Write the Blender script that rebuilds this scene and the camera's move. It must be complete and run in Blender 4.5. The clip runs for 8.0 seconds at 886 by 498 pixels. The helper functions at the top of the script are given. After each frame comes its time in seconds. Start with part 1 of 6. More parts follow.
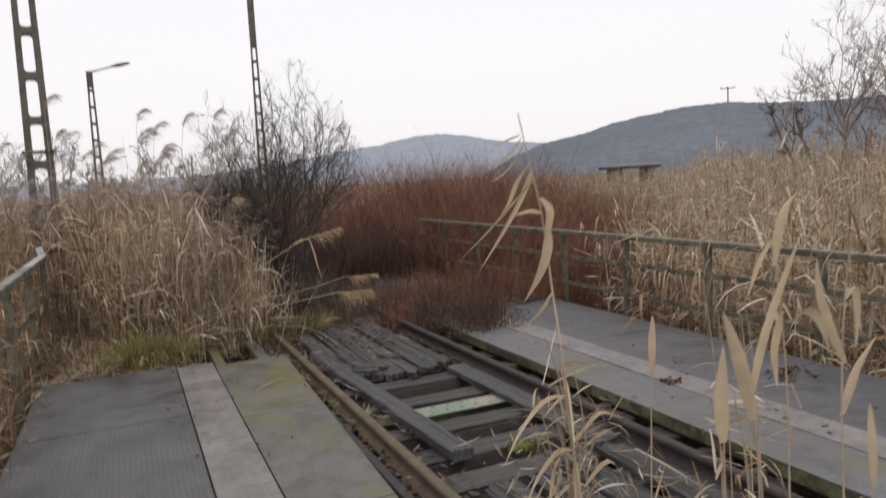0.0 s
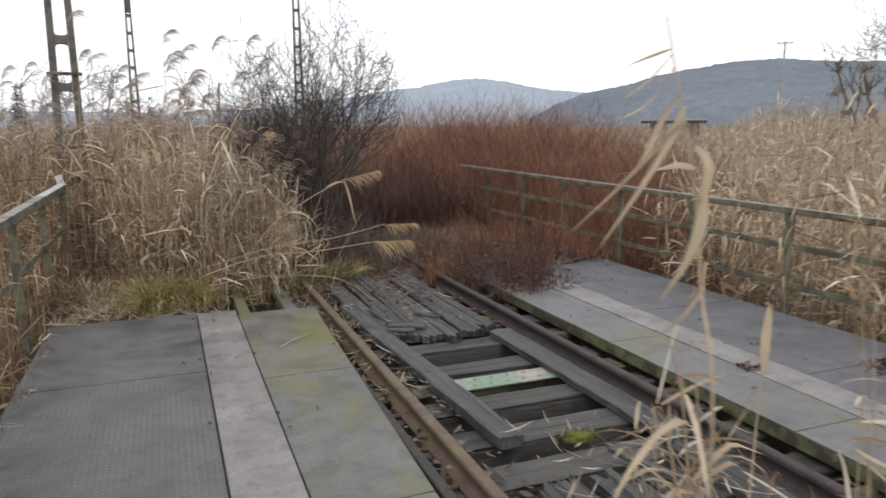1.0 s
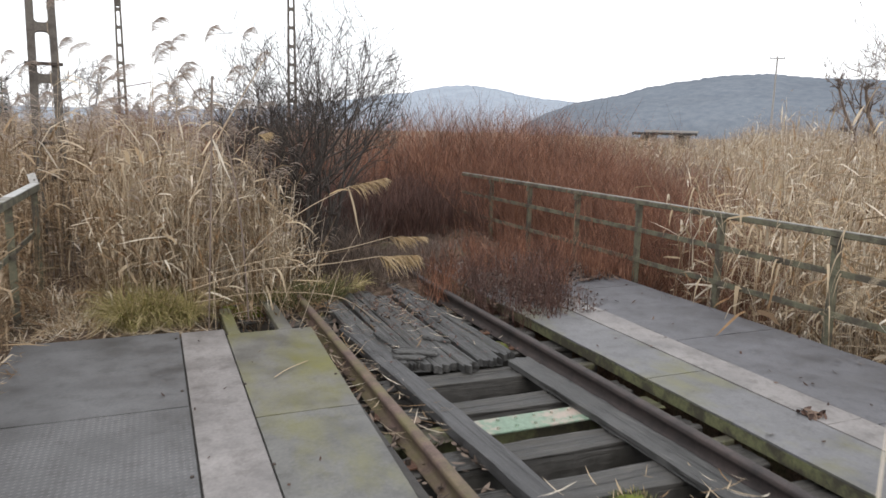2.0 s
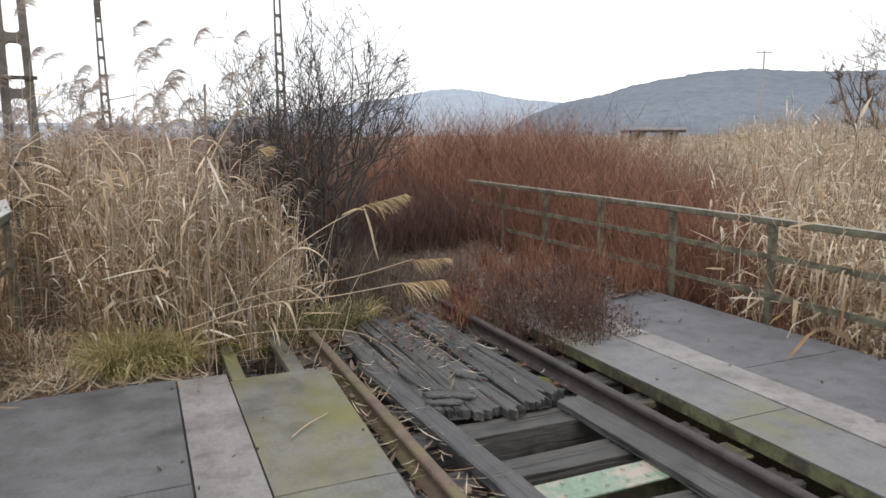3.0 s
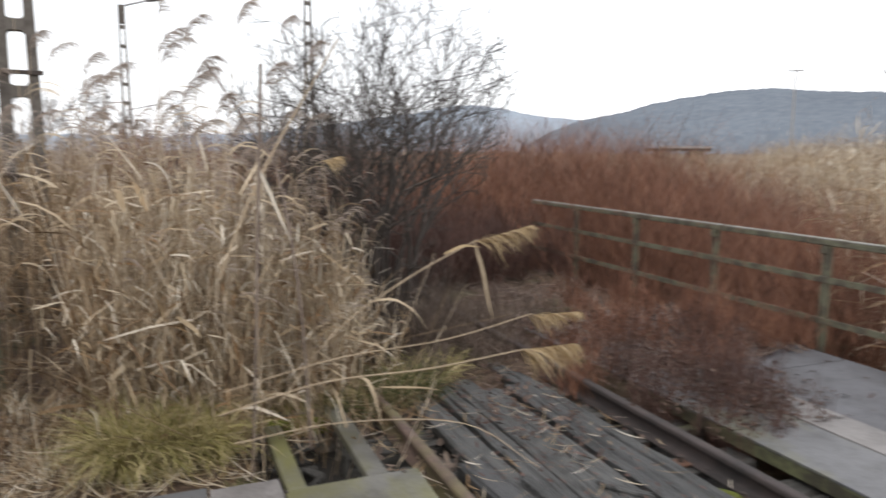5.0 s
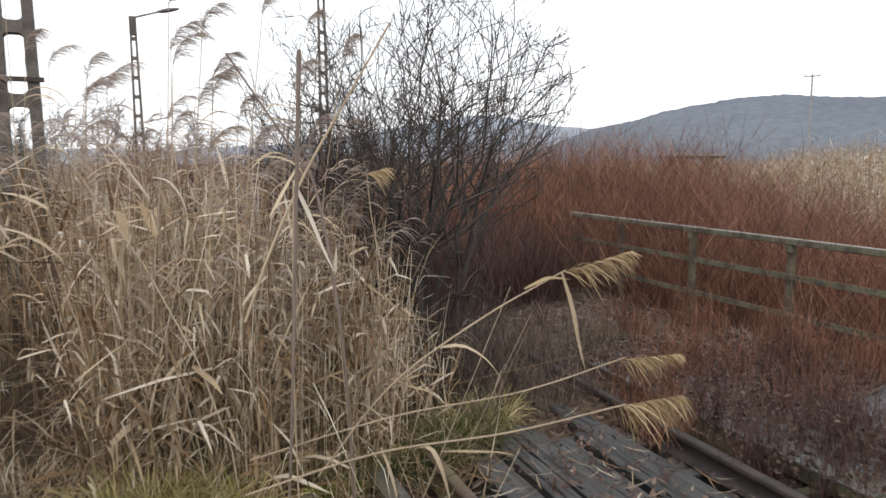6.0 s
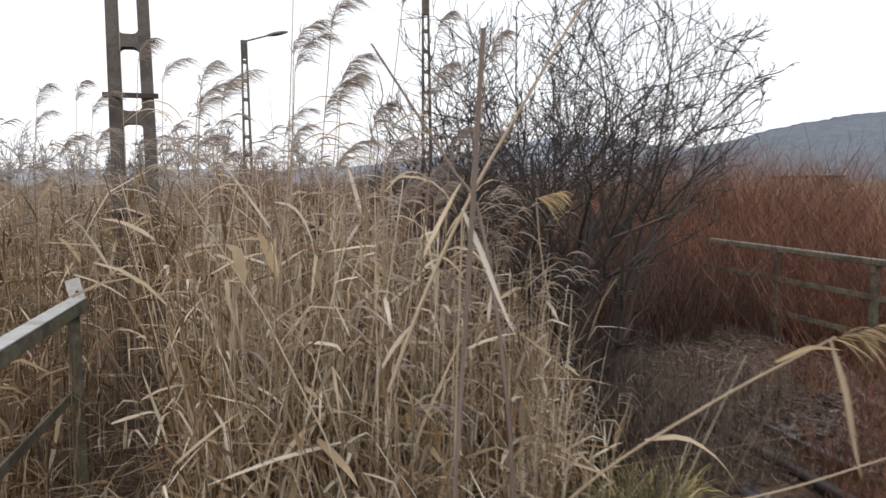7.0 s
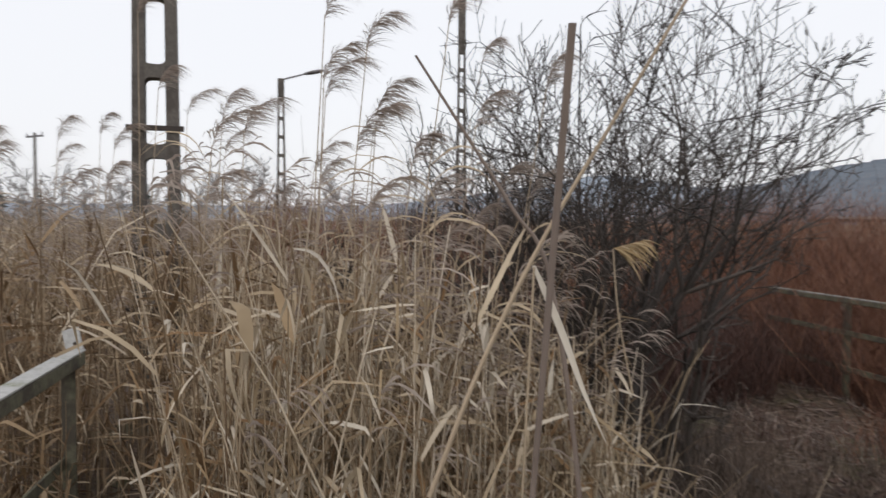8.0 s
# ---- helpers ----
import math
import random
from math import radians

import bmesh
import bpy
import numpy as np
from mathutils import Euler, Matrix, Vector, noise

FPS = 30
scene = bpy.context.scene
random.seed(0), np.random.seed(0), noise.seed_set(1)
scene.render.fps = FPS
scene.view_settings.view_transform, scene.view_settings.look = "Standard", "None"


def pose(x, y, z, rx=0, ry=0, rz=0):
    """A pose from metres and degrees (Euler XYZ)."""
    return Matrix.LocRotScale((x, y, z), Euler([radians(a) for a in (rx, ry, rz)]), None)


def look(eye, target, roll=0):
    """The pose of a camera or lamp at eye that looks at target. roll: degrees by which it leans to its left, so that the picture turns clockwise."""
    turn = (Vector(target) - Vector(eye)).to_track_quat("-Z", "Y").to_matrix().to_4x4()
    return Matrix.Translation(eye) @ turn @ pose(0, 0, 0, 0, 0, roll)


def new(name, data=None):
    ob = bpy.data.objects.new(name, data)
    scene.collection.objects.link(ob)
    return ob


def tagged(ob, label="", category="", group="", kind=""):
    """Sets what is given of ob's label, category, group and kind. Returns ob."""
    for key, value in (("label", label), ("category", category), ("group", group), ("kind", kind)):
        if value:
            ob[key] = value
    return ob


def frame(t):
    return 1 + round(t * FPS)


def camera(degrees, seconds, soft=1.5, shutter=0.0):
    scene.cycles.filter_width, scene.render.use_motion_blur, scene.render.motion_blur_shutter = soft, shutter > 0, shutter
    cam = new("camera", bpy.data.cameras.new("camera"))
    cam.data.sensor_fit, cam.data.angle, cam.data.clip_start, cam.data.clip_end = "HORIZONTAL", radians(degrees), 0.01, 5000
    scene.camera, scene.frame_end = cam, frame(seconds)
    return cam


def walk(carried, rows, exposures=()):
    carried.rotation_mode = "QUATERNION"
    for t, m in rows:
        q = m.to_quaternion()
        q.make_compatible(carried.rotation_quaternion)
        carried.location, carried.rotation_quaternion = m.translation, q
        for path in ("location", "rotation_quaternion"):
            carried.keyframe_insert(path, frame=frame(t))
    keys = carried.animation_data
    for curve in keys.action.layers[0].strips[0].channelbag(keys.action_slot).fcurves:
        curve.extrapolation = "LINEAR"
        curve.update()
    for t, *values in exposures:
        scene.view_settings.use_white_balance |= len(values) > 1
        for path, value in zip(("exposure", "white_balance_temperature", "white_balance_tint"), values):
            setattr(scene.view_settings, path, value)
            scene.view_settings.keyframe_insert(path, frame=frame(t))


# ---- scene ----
cam = camera(64.5, 8.0, shutter=0.5)
PATH = [
    (0, (-1.479, 0.248, 1.726), (-0.665, 2.064, 1.526), -3.0),
    (0.5, (-1.425, 0.599, 1.69), (-0.625, 2.399, 1.343), -1.3),
    (1, (-1.326, 0.943, 1.696), (-0.607, 2.777, 1.347), -0.3),
    (1.2, (-1.336, 1.084, 1.654), (-0.652, 2.929, 1.301), -0.9),
    (2.3, (-1.253, 1.836, 1.694), (-0.485, 3.654, 1.366), 1.8),
    (2.5, (-1.224, 1.993, 1.697), (-0.527, 3.84, 1.381), 2.3),
    (3, (-1.289, 2.422, 1.713), (-0.511, 4.236, 1.391), -0.5),
    (3.5, (-1.279, 2.802, 1.644), (-0.43, 4.587, 1.335), 0.9),
    (4, (-1.261, 3.217, 1.671), (-0.453, 5.024, 1.386), 2.7),
    (4.5, (-1.34, 3.62, 1.689), (-0.485, 5.409, 1.429), 1.6),
    (5, (-1.3, 4.099, 1.668), (-0.562, 5.937, 1.39), 0.2),
    (5.2, (-1.284, 4.248, 1.675), (-0.657, 6.129, 1.408), -0.3),
    (6.3, (-1.298, 5.151, 1.661), (-0.569, 6.998, 1.42), -0.5),
    (6.5, (-1.303, 5.315, 1.69), (-0.678, 7.203, 1.475), -0.4),
    (7, (-1.377, 5.727, 1.672), (-0.916, 7.663, 1.48), -0.4),
    (7.5, (-1.421, 6.013, 1.676), (-0.912, 7.943, 1.553), 0.6),
    (8, (-1.333, 6.228, 1.691), (-0.957, 8.191, 1.608), 0.3),
]
LIGHTNESS = [(0.0, -0.28, 6750, 13), (0.5, -0.14, 6500, 7), (1.0, 0.12, 6500, 9), (2.5, 0.36, 6500, 9), (4.5, 0.33, 6500, 9), (5.2, 0.3, 6500, 9), (6.5, 0.12, 6500, 9), (7.0, 0.0, 6500, 10), (8.0, -0.32, 6500, 10)]
walk(cam, [(t, look(eye, target, roll)) for t, eye, target, roll in PATH], LIGHTNESS)

# ---- world and light ----
SUN_EL, SUN_AZ = radians(48), radians(200)
world = bpy.data.worlds.new("overcast_sky")
scene.world = world
world.use_nodes = True
wn = world.node_tree
wn.nodes.clear()
sky = wn.nodes.new("ShaderNodeTexSky")
sky.sky_type, sky.sun_disc = "NISHITA", False
sky.sun_elevation, sky.sun_rotation = SUN_EL, SUN_AZ
sky.air_density, sky.dust_density, sky.ozone_density = 1.0, 6.0, 1.0
cloud = wn.nodes.new("ShaderNodeMix")
cloud.data_type = "RGBA"
cloud.inputs[0].default_value = 0.82
cloud.inputs[7].default_value = (8.3, 8.35, 8.6, 1)
back = wn.nodes.new("ShaderNodeBackground")
back.inputs["Strength"].default_value = 0.16
wout = wn.nodes.new("ShaderNodeOutputWorld")
wn.links.new(sky.outputs[0], cloud.inputs[6])
wn.links.new(cloud.outputs[2], back.inputs["Color"])
wn.links.new(back.outputs[0], wout.inputs["Surface"])

lamp = bpy.data.lights.new("sun", "SUN")
lamp.energy, lamp.angle, lamp.color = 0.6, radians(60), (1.0, 0.97, 0.93)
sun = new("sun", lamp)
sun.matrix_world = look((40 * math.sin(SUN_AZ), 40 * math.cos(SUN_AZ), 40 * math.tan(SUN_EL)), (0, 0, 0))

rng = np.random.default_rng(7)
rnd = random.Random(5)


# ---- materials ----
def ramp_colors(nt, fac, stops):
    r = nt.nodes.new("ShaderNodeValToRGB")
    el = r.color_ramp.elements
    while len(el) < len(stops):
        el.new(0.5)
    for e, (p, c) in zip(el, stops):
        e.position, e.color = p, (*c, 1)
    nt.links.new(fac, r.inputs[0])
    return r.outputs[0]


def noise_tex(nt, scale, detail=4.0, rough=0.55, stretch=(1, 1, 1), coords="Object"):
    tc = nt.nodes.new("ShaderNodeTexCoord")
    mp = nt.nodes.new("ShaderNodeMapping")
    mp.inputs["Scale"].default_value = stretch
    nt.links.new(tc.outputs[coords], mp.inputs[0])
    n = nt.nodes.new("ShaderNodeTexNoise")
    n.inputs["Scale"].default_value = scale
    n.inputs["Detail"].default_value = detail
    n.inputs["Roughness"].default_value = rough
    nt.links.new(mp.outputs[0], n.inputs["Vector"])
    return n.outputs[0]


def mix_color(nt, fac, a, b, mode="MIX"):
    m = nt.nodes.new("ShaderNodeMix")
    m.data_type, m.blend_type = "RGBA", mode
    for sock, v in ((m.inputs[0], fac), (m.inputs[6], a), (m.inputs[7], b)):
        if isinstance(v, (int, float)):
            sock.default_value = v
        elif isinstance(v, tuple):
            sock.default_value = (*v, 1)
        else:
            nt.links.new(v, sock)
    return m.outputs[2]


def math_node(nt, op, a, b=0.0):
    m = nt.nodes.new("ShaderNodeMath")
    m.operation = op
    for sock, v in ((m.inputs[0], a), (m.inputs[1], b)):
        if isinstance(v, (int, float)):
            sock.default_value = v
        else:
            nt.links.new(v, sock)
    return m.outputs[0]


def base_material(name, rough=0.8, metal=0.0):
    m = bpy.data.materials.new(name)
    m.use_nodes = True
    nt = m.node_tree
    b = nt.nodes["Principled BSDF"]
    b.inputs["Roughness"].default_value = rough
    b.inputs["Metallic"].default_value = metal
    return m, nt, b


def add_bump(nt, b, height, strength=0.4, distance=0.01):
    n = nt.nodes.new("ShaderNodeBump")
    n.inputs["Strength"].default_value = strength
    n.inputs["Distance"].default_value = distance
    nt.links.new(height, n.inputs["Height"])
    nt.links.new(n.outputs[0], b.inputs["Normal"])


def plant_material(name, stops, rough=0.75, per="island", trans=0.0, clump=0.35):
    """Dry or green plant matter, each blade with a tone of its own."""
    m, nt, b = base_material(name, rough)
    if per == "island":
        r = nt.nodes.new("ShaderNodeNewGeometry").outputs["Random Per Island"]
    else:
        r = nt.nodes.new("ShaderNodeObjectInfo").outputs["Random"]
    c = ramp_colors(nt, r, stops)
    n = noise_tex(nt, 9.0, 3)
    c = mix_color(nt, 0.35, c, ramp_colors(nt, n, [(0.3, (0.45, 0.42, 0.4)), (0.7, (1.0, 1.0, 1.0))]), "MULTIPLY")
    big = noise_tex(nt, 1.1, 3, 0.6)
    c = mix_color(nt, clump, c, ramp_colors(nt, big, [(0.35, (0.35, 0.33, 0.33)), (0.65, (1.0, 1.0, 1.0))]), "MULTIPLY")
    nt.links.new(c, b.inputs["Base Color"])
    b.inputs["Specular IOR Level"].default_value = 0.25
    if trans:
        t = nt.nodes.new("ShaderNodeBsdfTranslucent")
        nt.links.new(c, t.inputs["Color"])
        mx = nt.nodes.new("ShaderNodeMixShader")
        mx.inputs[0].default_value = trans
        nt.links.new(b.outputs[0], mx.inputs[1])
        nt.links.new(t.outputs[0], mx.inputs[2])
        nt.links.new(mx.outputs[0], nt.nodes["Material Output"].inputs[0])
    return m


M_REED_LEAF = plant_material("dry_reed_leaf", [(0.0, (0.16, 0.105, 0.062)), (0.15, (0.38, 0.235, 0.12)), (0.3, (0.42, 0.32, 0.20)), (0.62, (0.58, 0.475, 0.335)), (1.0, (0.84, 0.775, 0.66))], trans=0.25)
M_REED_BROWN = plant_material("brown_reed_leaf", [(0.0, (0.10, 0.065, 0.038)), (0.3, (0.26, 0.165, 0.09)), (0.6, (0.40, 0.285, 0.17)), (0.85, (0.54, 0.425, 0.29)), (1.0, (0.74, 0.65, 0.51))], trans=0.25)
M_REED_BROWN_STEM = plant_material("brown_reed_stem", [(0.0, (0.13, 0.082, 0.047)), (0.5, (0.29, 0.21, 0.13)), (1.0, (0.52, 0.41, 0.29))], 0.6)
M_REED_STEM = plant_material("dry_reed_stem", [(0.0, (0.17, 0.11, 0.066)), (0.4, (0.38, 0.29, 0.19)), (0.75, (0.56, 0.46, 0.34)), (1.0, (0.78, 0.69, 0.56))], 0.6)
M_REED_PALE = plant_material("bleached_reed_leaf", [(0.0, (0.55, 0.49, 0.40)), (1.0, (0.80, 0.74, 0.64))], 0.6, trans=0.2)
M_PANICLE = plant_material("reed_panicle", [(0.0, (0.34, 0.275, 0.235)), (0.5, (0.47, 0.395, 0.34)), (1.0, (0.62, 0.54, 0.47))], trans=0.5)
M_PANICLE_GOLD = plant_material("golden_panicle", [(0.0, (0.38, 0.27, 0.14)), (0.5, (0.54, 0.41, 0.235)), (1.0, (0.72, 0.59, 0.40))], trans=0.25)
M_RED_TWIG = plant_material("red_twigs", [(0.0, (0.085, 0.042, 0.034)), (0.4, (0.20, 0.092, 0.06)), (0.75, (0.35, 0.165, 0.10)), (1.0, (0.48, 0.27, 0.175))], 0.6, clump=0.85)
M_DARK_RED_TWIG = plant_material("dark_red_twigs", [(0.0, (0.045, 0.026, 0.022)), (0.5, (0.09, 0.05, 0.042)), (1.0, (0.17, 0.095, 0.076))], 0.6)
M_GREY_TWIG = plant_material("grey_twigs", [(0.0, (0.10, 0.075, 0.065)), (0.5, (0.21, 0.165, 0.14)), (1.0, (0.36, 0.29, 0.245))], 0.7)
M_WEED = plant_material("dry_weed_stalks", [(0.0, (0.06, 0.045, 0.036)), (0.5, (0.13, 0.098, 0.08)), (1.0, (0.26, 0.205, 0.165))], 0.8)
M_BARK = plant_material("dark_bark", [(0.0, (0.045, 0.039, 0.036)), (0.6, (0.085, 0.073, 0.066)), (1.0, (0.15, 0.128, 0.114))], 0.8)
M_GRASS = plant_material("fading_grass", [(0.0, (0.20, 0.19, 0.06)), (0.35, (0.40, 0.36, 0.14)), (0.7, (0.56, 0.47, 0.24)), (1.0, (0.66, 0.54, 0.35))], 0.6, trans=0.2)
M_GREEN_WEED = plant_material("green_weeds", [(0.0, (0.05, 0.068, 0.022)), (0.5, (0.11, 0.12, 0.042)), (0.8, (0.26, 0.22, 0.11)), (1.0, (0.42, 0.33, 0.2))], 0.6, trans=0.2)
M_LITTER = plant_material("fallen_leaves", [(0.0, (0.035, 0.022, 0.018)), (0.4, (0.078, 0.045, 0.035)), (0.75, (0.115, 0.071, 0.053)), (1.0, (0.20, 0.145, 0.112))], 0.7)
# far bark tones are paled and greyed to stand for haze
M_FAR_TREE_HAZED = plant_material("far_bare_trees_hazed", [(0.0, (0.24, 0.235, 0.24)), (0.6, (0.33, 0.32, 0.315)), (1.0, (0.42, 0.39, 0.37))], 0.9)
M_CONIFER = plant_material("far_conifer", [(0.0, (0.05, 0.075, 0.06)), (1.0, (0.10, 0.135, 0.10))], 0.9)


def plate_material(name, tone, moss, tread):
    m, nt, b = base_material(name, 0.5)
    n1 = noise_tex(nt, 2.2, 6, 0.6)
    n2 = noise_tex(nt, 45, 3)
    c = ramp_colors(nt, n1, [(0.3, tuple(v * 0.6 for v in tone)), (0.5, tone), (0.75, tuple(min(1, v * 1.3) for v in tone))])
    c = mix_color(nt, 0.45, c, ramp_colors(nt, n2, [(0.35, (0.6, 0.6, 0.62)), (0.65, (1, 1, 1))]), "MULTIPLY")
    stain = noise_tex(nt, 7, 7, 0.75)
    c = mix_color(nt, 0.55, c, ramp_colors(nt, stain, [(0.36, (0.5, 0.48, 0.46)), (0.5, (1, 1, 1)), (0.68, (1.2, 1.2, 1.2))]), "MULTIPLY")
    if moss:
        n3 = noise_tex(nt, 1.3, 7, 0.65, (1.6, 0.8, 1))
        f = ramp_colors(nt, n3, [(0.5 - 0.12 * moss, (0, 0, 0)), (0.78 - 0.12 * moss, (0.85, 0.85, 0.85))])
        c = mix_color(nt, f, c, (0.14, 0.135, 0.03))
    nt.links.new(c, b.inputs["Base Color"])
    rg = ramp_colors(nt, n1, [(0.35, (0.42, 0.42, 0.42)), (0.7, (0.7, 0.7, 0.7))])
    nt.links.new(rg, b.inputs["Roughness"])
    h = n2
    if tread:
        tc = nt.nodes.new("ShaderNodeTexCoord")
        mp = nt.nodes.new("ShaderNodeMapping")
        mp.inputs["Rotation"].default_value = (0, 0, radians(45))
        nt.links.new(tc.outputs["Object"], mp.inputs[0])
        sx = nt.nodes.new("ShaderNodeSeparateXYZ")
        nt.links.new(mp.outputs[0], sx.inputs[0])
        f = 2 * math.pi / 0.046
        h = math_node(nt, "MULTIPLY", math_node(nt, "SINE", math_node(nt, "MULTIPLY", sx.outputs[0], f)), math_node(nt, "SINE", math_node(nt, "MULTIPLY", sx.outputs[1], f)))
        h = math_node(nt, "POWER", math_node(nt, "MAXIMUM", h, 0.0), 1.5)
        wear_glint = ramp_colors(nt, n1, [(0.4, (0.1, 0.1, 0.1)), (0.68, (1, 1, 1))])
        h = math_node(nt, "MULTIPLY", h, wear_glint)
        # paler stud tops: worn metal plus a painted glint the even sky lacks
        c = mix_color(nt, math_node(nt, "MULTIPLY", h, 0.55), c, (0.25, 0.245, 0.25))
        nt.links.new(c, b.inputs["Base Color"])
        h = math_node(nt, "ADD", h, math_node(nt, "MULTIPLY", n2, 0.25))
    add_bump(nt, b, h, 1.0 if tread else 0.25, 0.006 if tread else 0.003)
    return m


M_PLATE_TREAD = plate_material("tread_plate_steel", (0.096, 0.096, 0.098), 0.0, True)
M_PLATE_WORN = plate_material("worn_smooth_plate", (0.098, 0.098, 0.1), 0.0, False)
M_PLATE_STRIP = plate_material("pale_plate_strip", (0.205, 0.192, 0.186), 0.0, False)
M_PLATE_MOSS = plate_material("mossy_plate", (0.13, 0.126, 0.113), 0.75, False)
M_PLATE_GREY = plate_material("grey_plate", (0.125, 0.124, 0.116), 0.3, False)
M_PLATE_WET = plate_material("wet_plate", (0.135, 0.135, 0.14), 0.12, False)
M_PLATE_WET_DARK = plate_material("wet_dark_plate", (0.098, 0.098, 0.107), 0.0, False)


def wood_material(name, tones, rough=0.8):
    """Old wood: soft uneven grain, dark splits along it, pale worn and dark wet patches."""
    m, nt, b = base_material(name, rough)
    g = noise_tex(nt, 30, 8, 0.7, (1, 0.10, 1))
    split = noise_tex(nt, 16, 3, 0.5, (1, 0.03, 1))
    blot = noise_tex(nt, 7, 6, 0.7)
    big = noise_tex(nt, 1.7, 4)
    c = ramp_colors(nt, g, [(0.25, tuple(v * 0.75 for v in tones[1])), (0.55, tones[1]), (0.85, tones[2])])
    c = mix_color(nt, 0.8, c, ramp_colors(nt, split, [(0.36, (0.12, 0.12, 0.12)), (0.43, (1, 1, 1))]), "MULTIPLY")
    c = mix_color(nt, 0.75, c, ramp_colors(nt, blot, [(0.35, (0.35, 0.35, 0.34)), (0.55, (1, 1, 1)), (0.72, (1.5, 1.5, 1.45))]), "MULTIPLY")
    oi = nt.nodes.new("ShaderNodeObjectInfo").outputs["Random"]
    c = mix_color(nt, 0.6, c, ramp_colors(nt, oi, [(0, (0.5, 0.5, 0.5)), (1, (1, 0.98, 0.95))]), "MULTIPLY")
    c = mix_color(nt, 0.5, c, ramp_colors(nt, big, [(0.35, (0.4, 0.4, 0.38)), (0.7, (1, 1, 1))]), "MULTIPLY")
    nt.links.new(c, b.inputs["Base Color"])
    rg = ramp_colors(nt, blot, [(0.35, (0.4, 0.4, 0.4)), (0.65, (0.85, 0.85, 0.85))])
    nt.links.new(rg, b.inputs["Roughness"])
    hgt = math_node(nt, "ADD", g, math_node(nt, "MULTIPLY", ramp_colors(nt, split, [(0.34, (0, 0, 0)), (0.45, (1, 1, 1))]), 0.8))
    add_bump(nt, b, hgt, 0.8, 0.012)
    return m


M_PLANK = wood_material("weathered_grey_plank", [(0.03, 0.03, 0.03), (0.095, 0.095, 0.095), (0.22, 0.215, 0.215)], 0.7)
M_SLEEPER = wood_material("weathered_sleeper", [(0.035, 0.033, 0.031), (0.095, 0.091, 0.086), (0.21, 0.20, 0.19)], 0.75)
M_BEAM = wood_material("dark_tarred_timber", [(0.04, 0.04, 0.042), (0.10, 0.10, 0.105), (0.17, 0.17, 0.175)], 0.65)


def rust_material(name, dark, light, moss=0.0, rough=0.75):
    m, nt, b = base_material(name, rough)
    n1 = noise_tex(nt, 7, 8, 0.75)
    n2 = noise_tex(nt, 60, 3)
    c = ramp_colors(nt, n1, [(0.3, dark), (0.7, light)])
    c = mix_color(nt, 0.4, c, ramp_colors(nt, n2, [(0.35, (0.5, 0.5, 0.5)), (0.65, (1, 1, 1))]), "MULTIPLY")
    if moss:
        n3 = noise_tex(nt, 3, 5, 0.6)
        f = ramp_colors(nt, n3, [(0.42, (0, 0, 0)), (0.62, (moss, moss, moss))])
        c = mix_color(nt, f, c, (0.13, 0.125, 0.04))
    nt.links.new(c, b.inputs["Base Color"])
    add_bump(nt, b, n2, 0.5, 0.004)
    return m


M_RAIL = rust_material("rusty_rail", (0.06, 0.04, 0.034), (0.17, 0.115, 0.092), 0.5)
M_RAIL_DARK = rust_material("dark_rusty_rail", (0.02, 0.018, 0.018), (0.07, 0.052, 0.048), 0.0)
M_RUST = rust_material("rust", (0.05, 0.03, 0.022), (0.16, 0.08, 0.05))
M_GIRDER = rust_material("dark_girder", (0.02, 0.018, 0.017), (0.05, 0.045, 0.04))


def paint_material(name, paint, under, kept, rough=0.55):
    """Old paint with patches worn to what lies under it."""
    m, nt, b = base_material(name, rough)
    n1 = noise_tex(nt, 5, 7, 0.7)
    n2 = noise_tex(nt, 38, 4, 0.6)
    c = ramp_colors(nt, n2, [(0.3, tuple(v * 0.65 for v in paint)), (0.7, paint)])
    f = ramp_colors(nt, n1, [(0.5 - kept * 0.3, (1, 1, 1)), (0.62 - kept * 0.3, (0, 0, 0))])
    c = mix_color(nt, f, c, under)
    nt.links.new(c, b.inputs["Base Color"])
    add_bump(nt, b, n1, 0.3, 0.004)
    return m


M_GREEN_RAIL = paint_material("mossy_green_paint", (0.16, 0.155, 0.105), (0.07, 0.06, 0.046), 0.25, 0.9)
M_PALE_RAIL = paint_material("bleached_rail_top", (0.46, 0.46, 0.45), (0.17, 0.18, 0.11), 0.55)
M_WORN_RAIL = paint_material("worn_rail_top", (0.27, 0.26, 0.235), (0.13, 0.12, 0.085), 0.35, 0.8)
M_MINT = paint_material("mint_green_paint", (0.19, 0.27, 0.20), (0.33, 0.27, 0.23), 0.25)
M_GREEN_EDGE = paint_material("mossy_edge_beam", (0.16, 0.165, 0.085), (0.055, 0.05, 0.035), 0.2)
M_CONCRETE = paint_material("stained_concrete", (0.15, 0.135, 0.12), (0.08, 0.07, 0.062), 0.3, 0.9)
M_GREY_METAL = paint_material("grey_lamp_metal", (0.24, 0.24, 0.25), (0.12, 0.11, 0.11), 0.1)
M_PALE_POLE = paint_material("pale_pole_concrete", (0.36, 0.35, 0.34), (0.25, 0.24, 0.23), 0.3, 0.9)
M_BOLT = rust_material("bolt_steel", (0.025, 0.022, 0.02), (0.07, 0.05, 0.04))


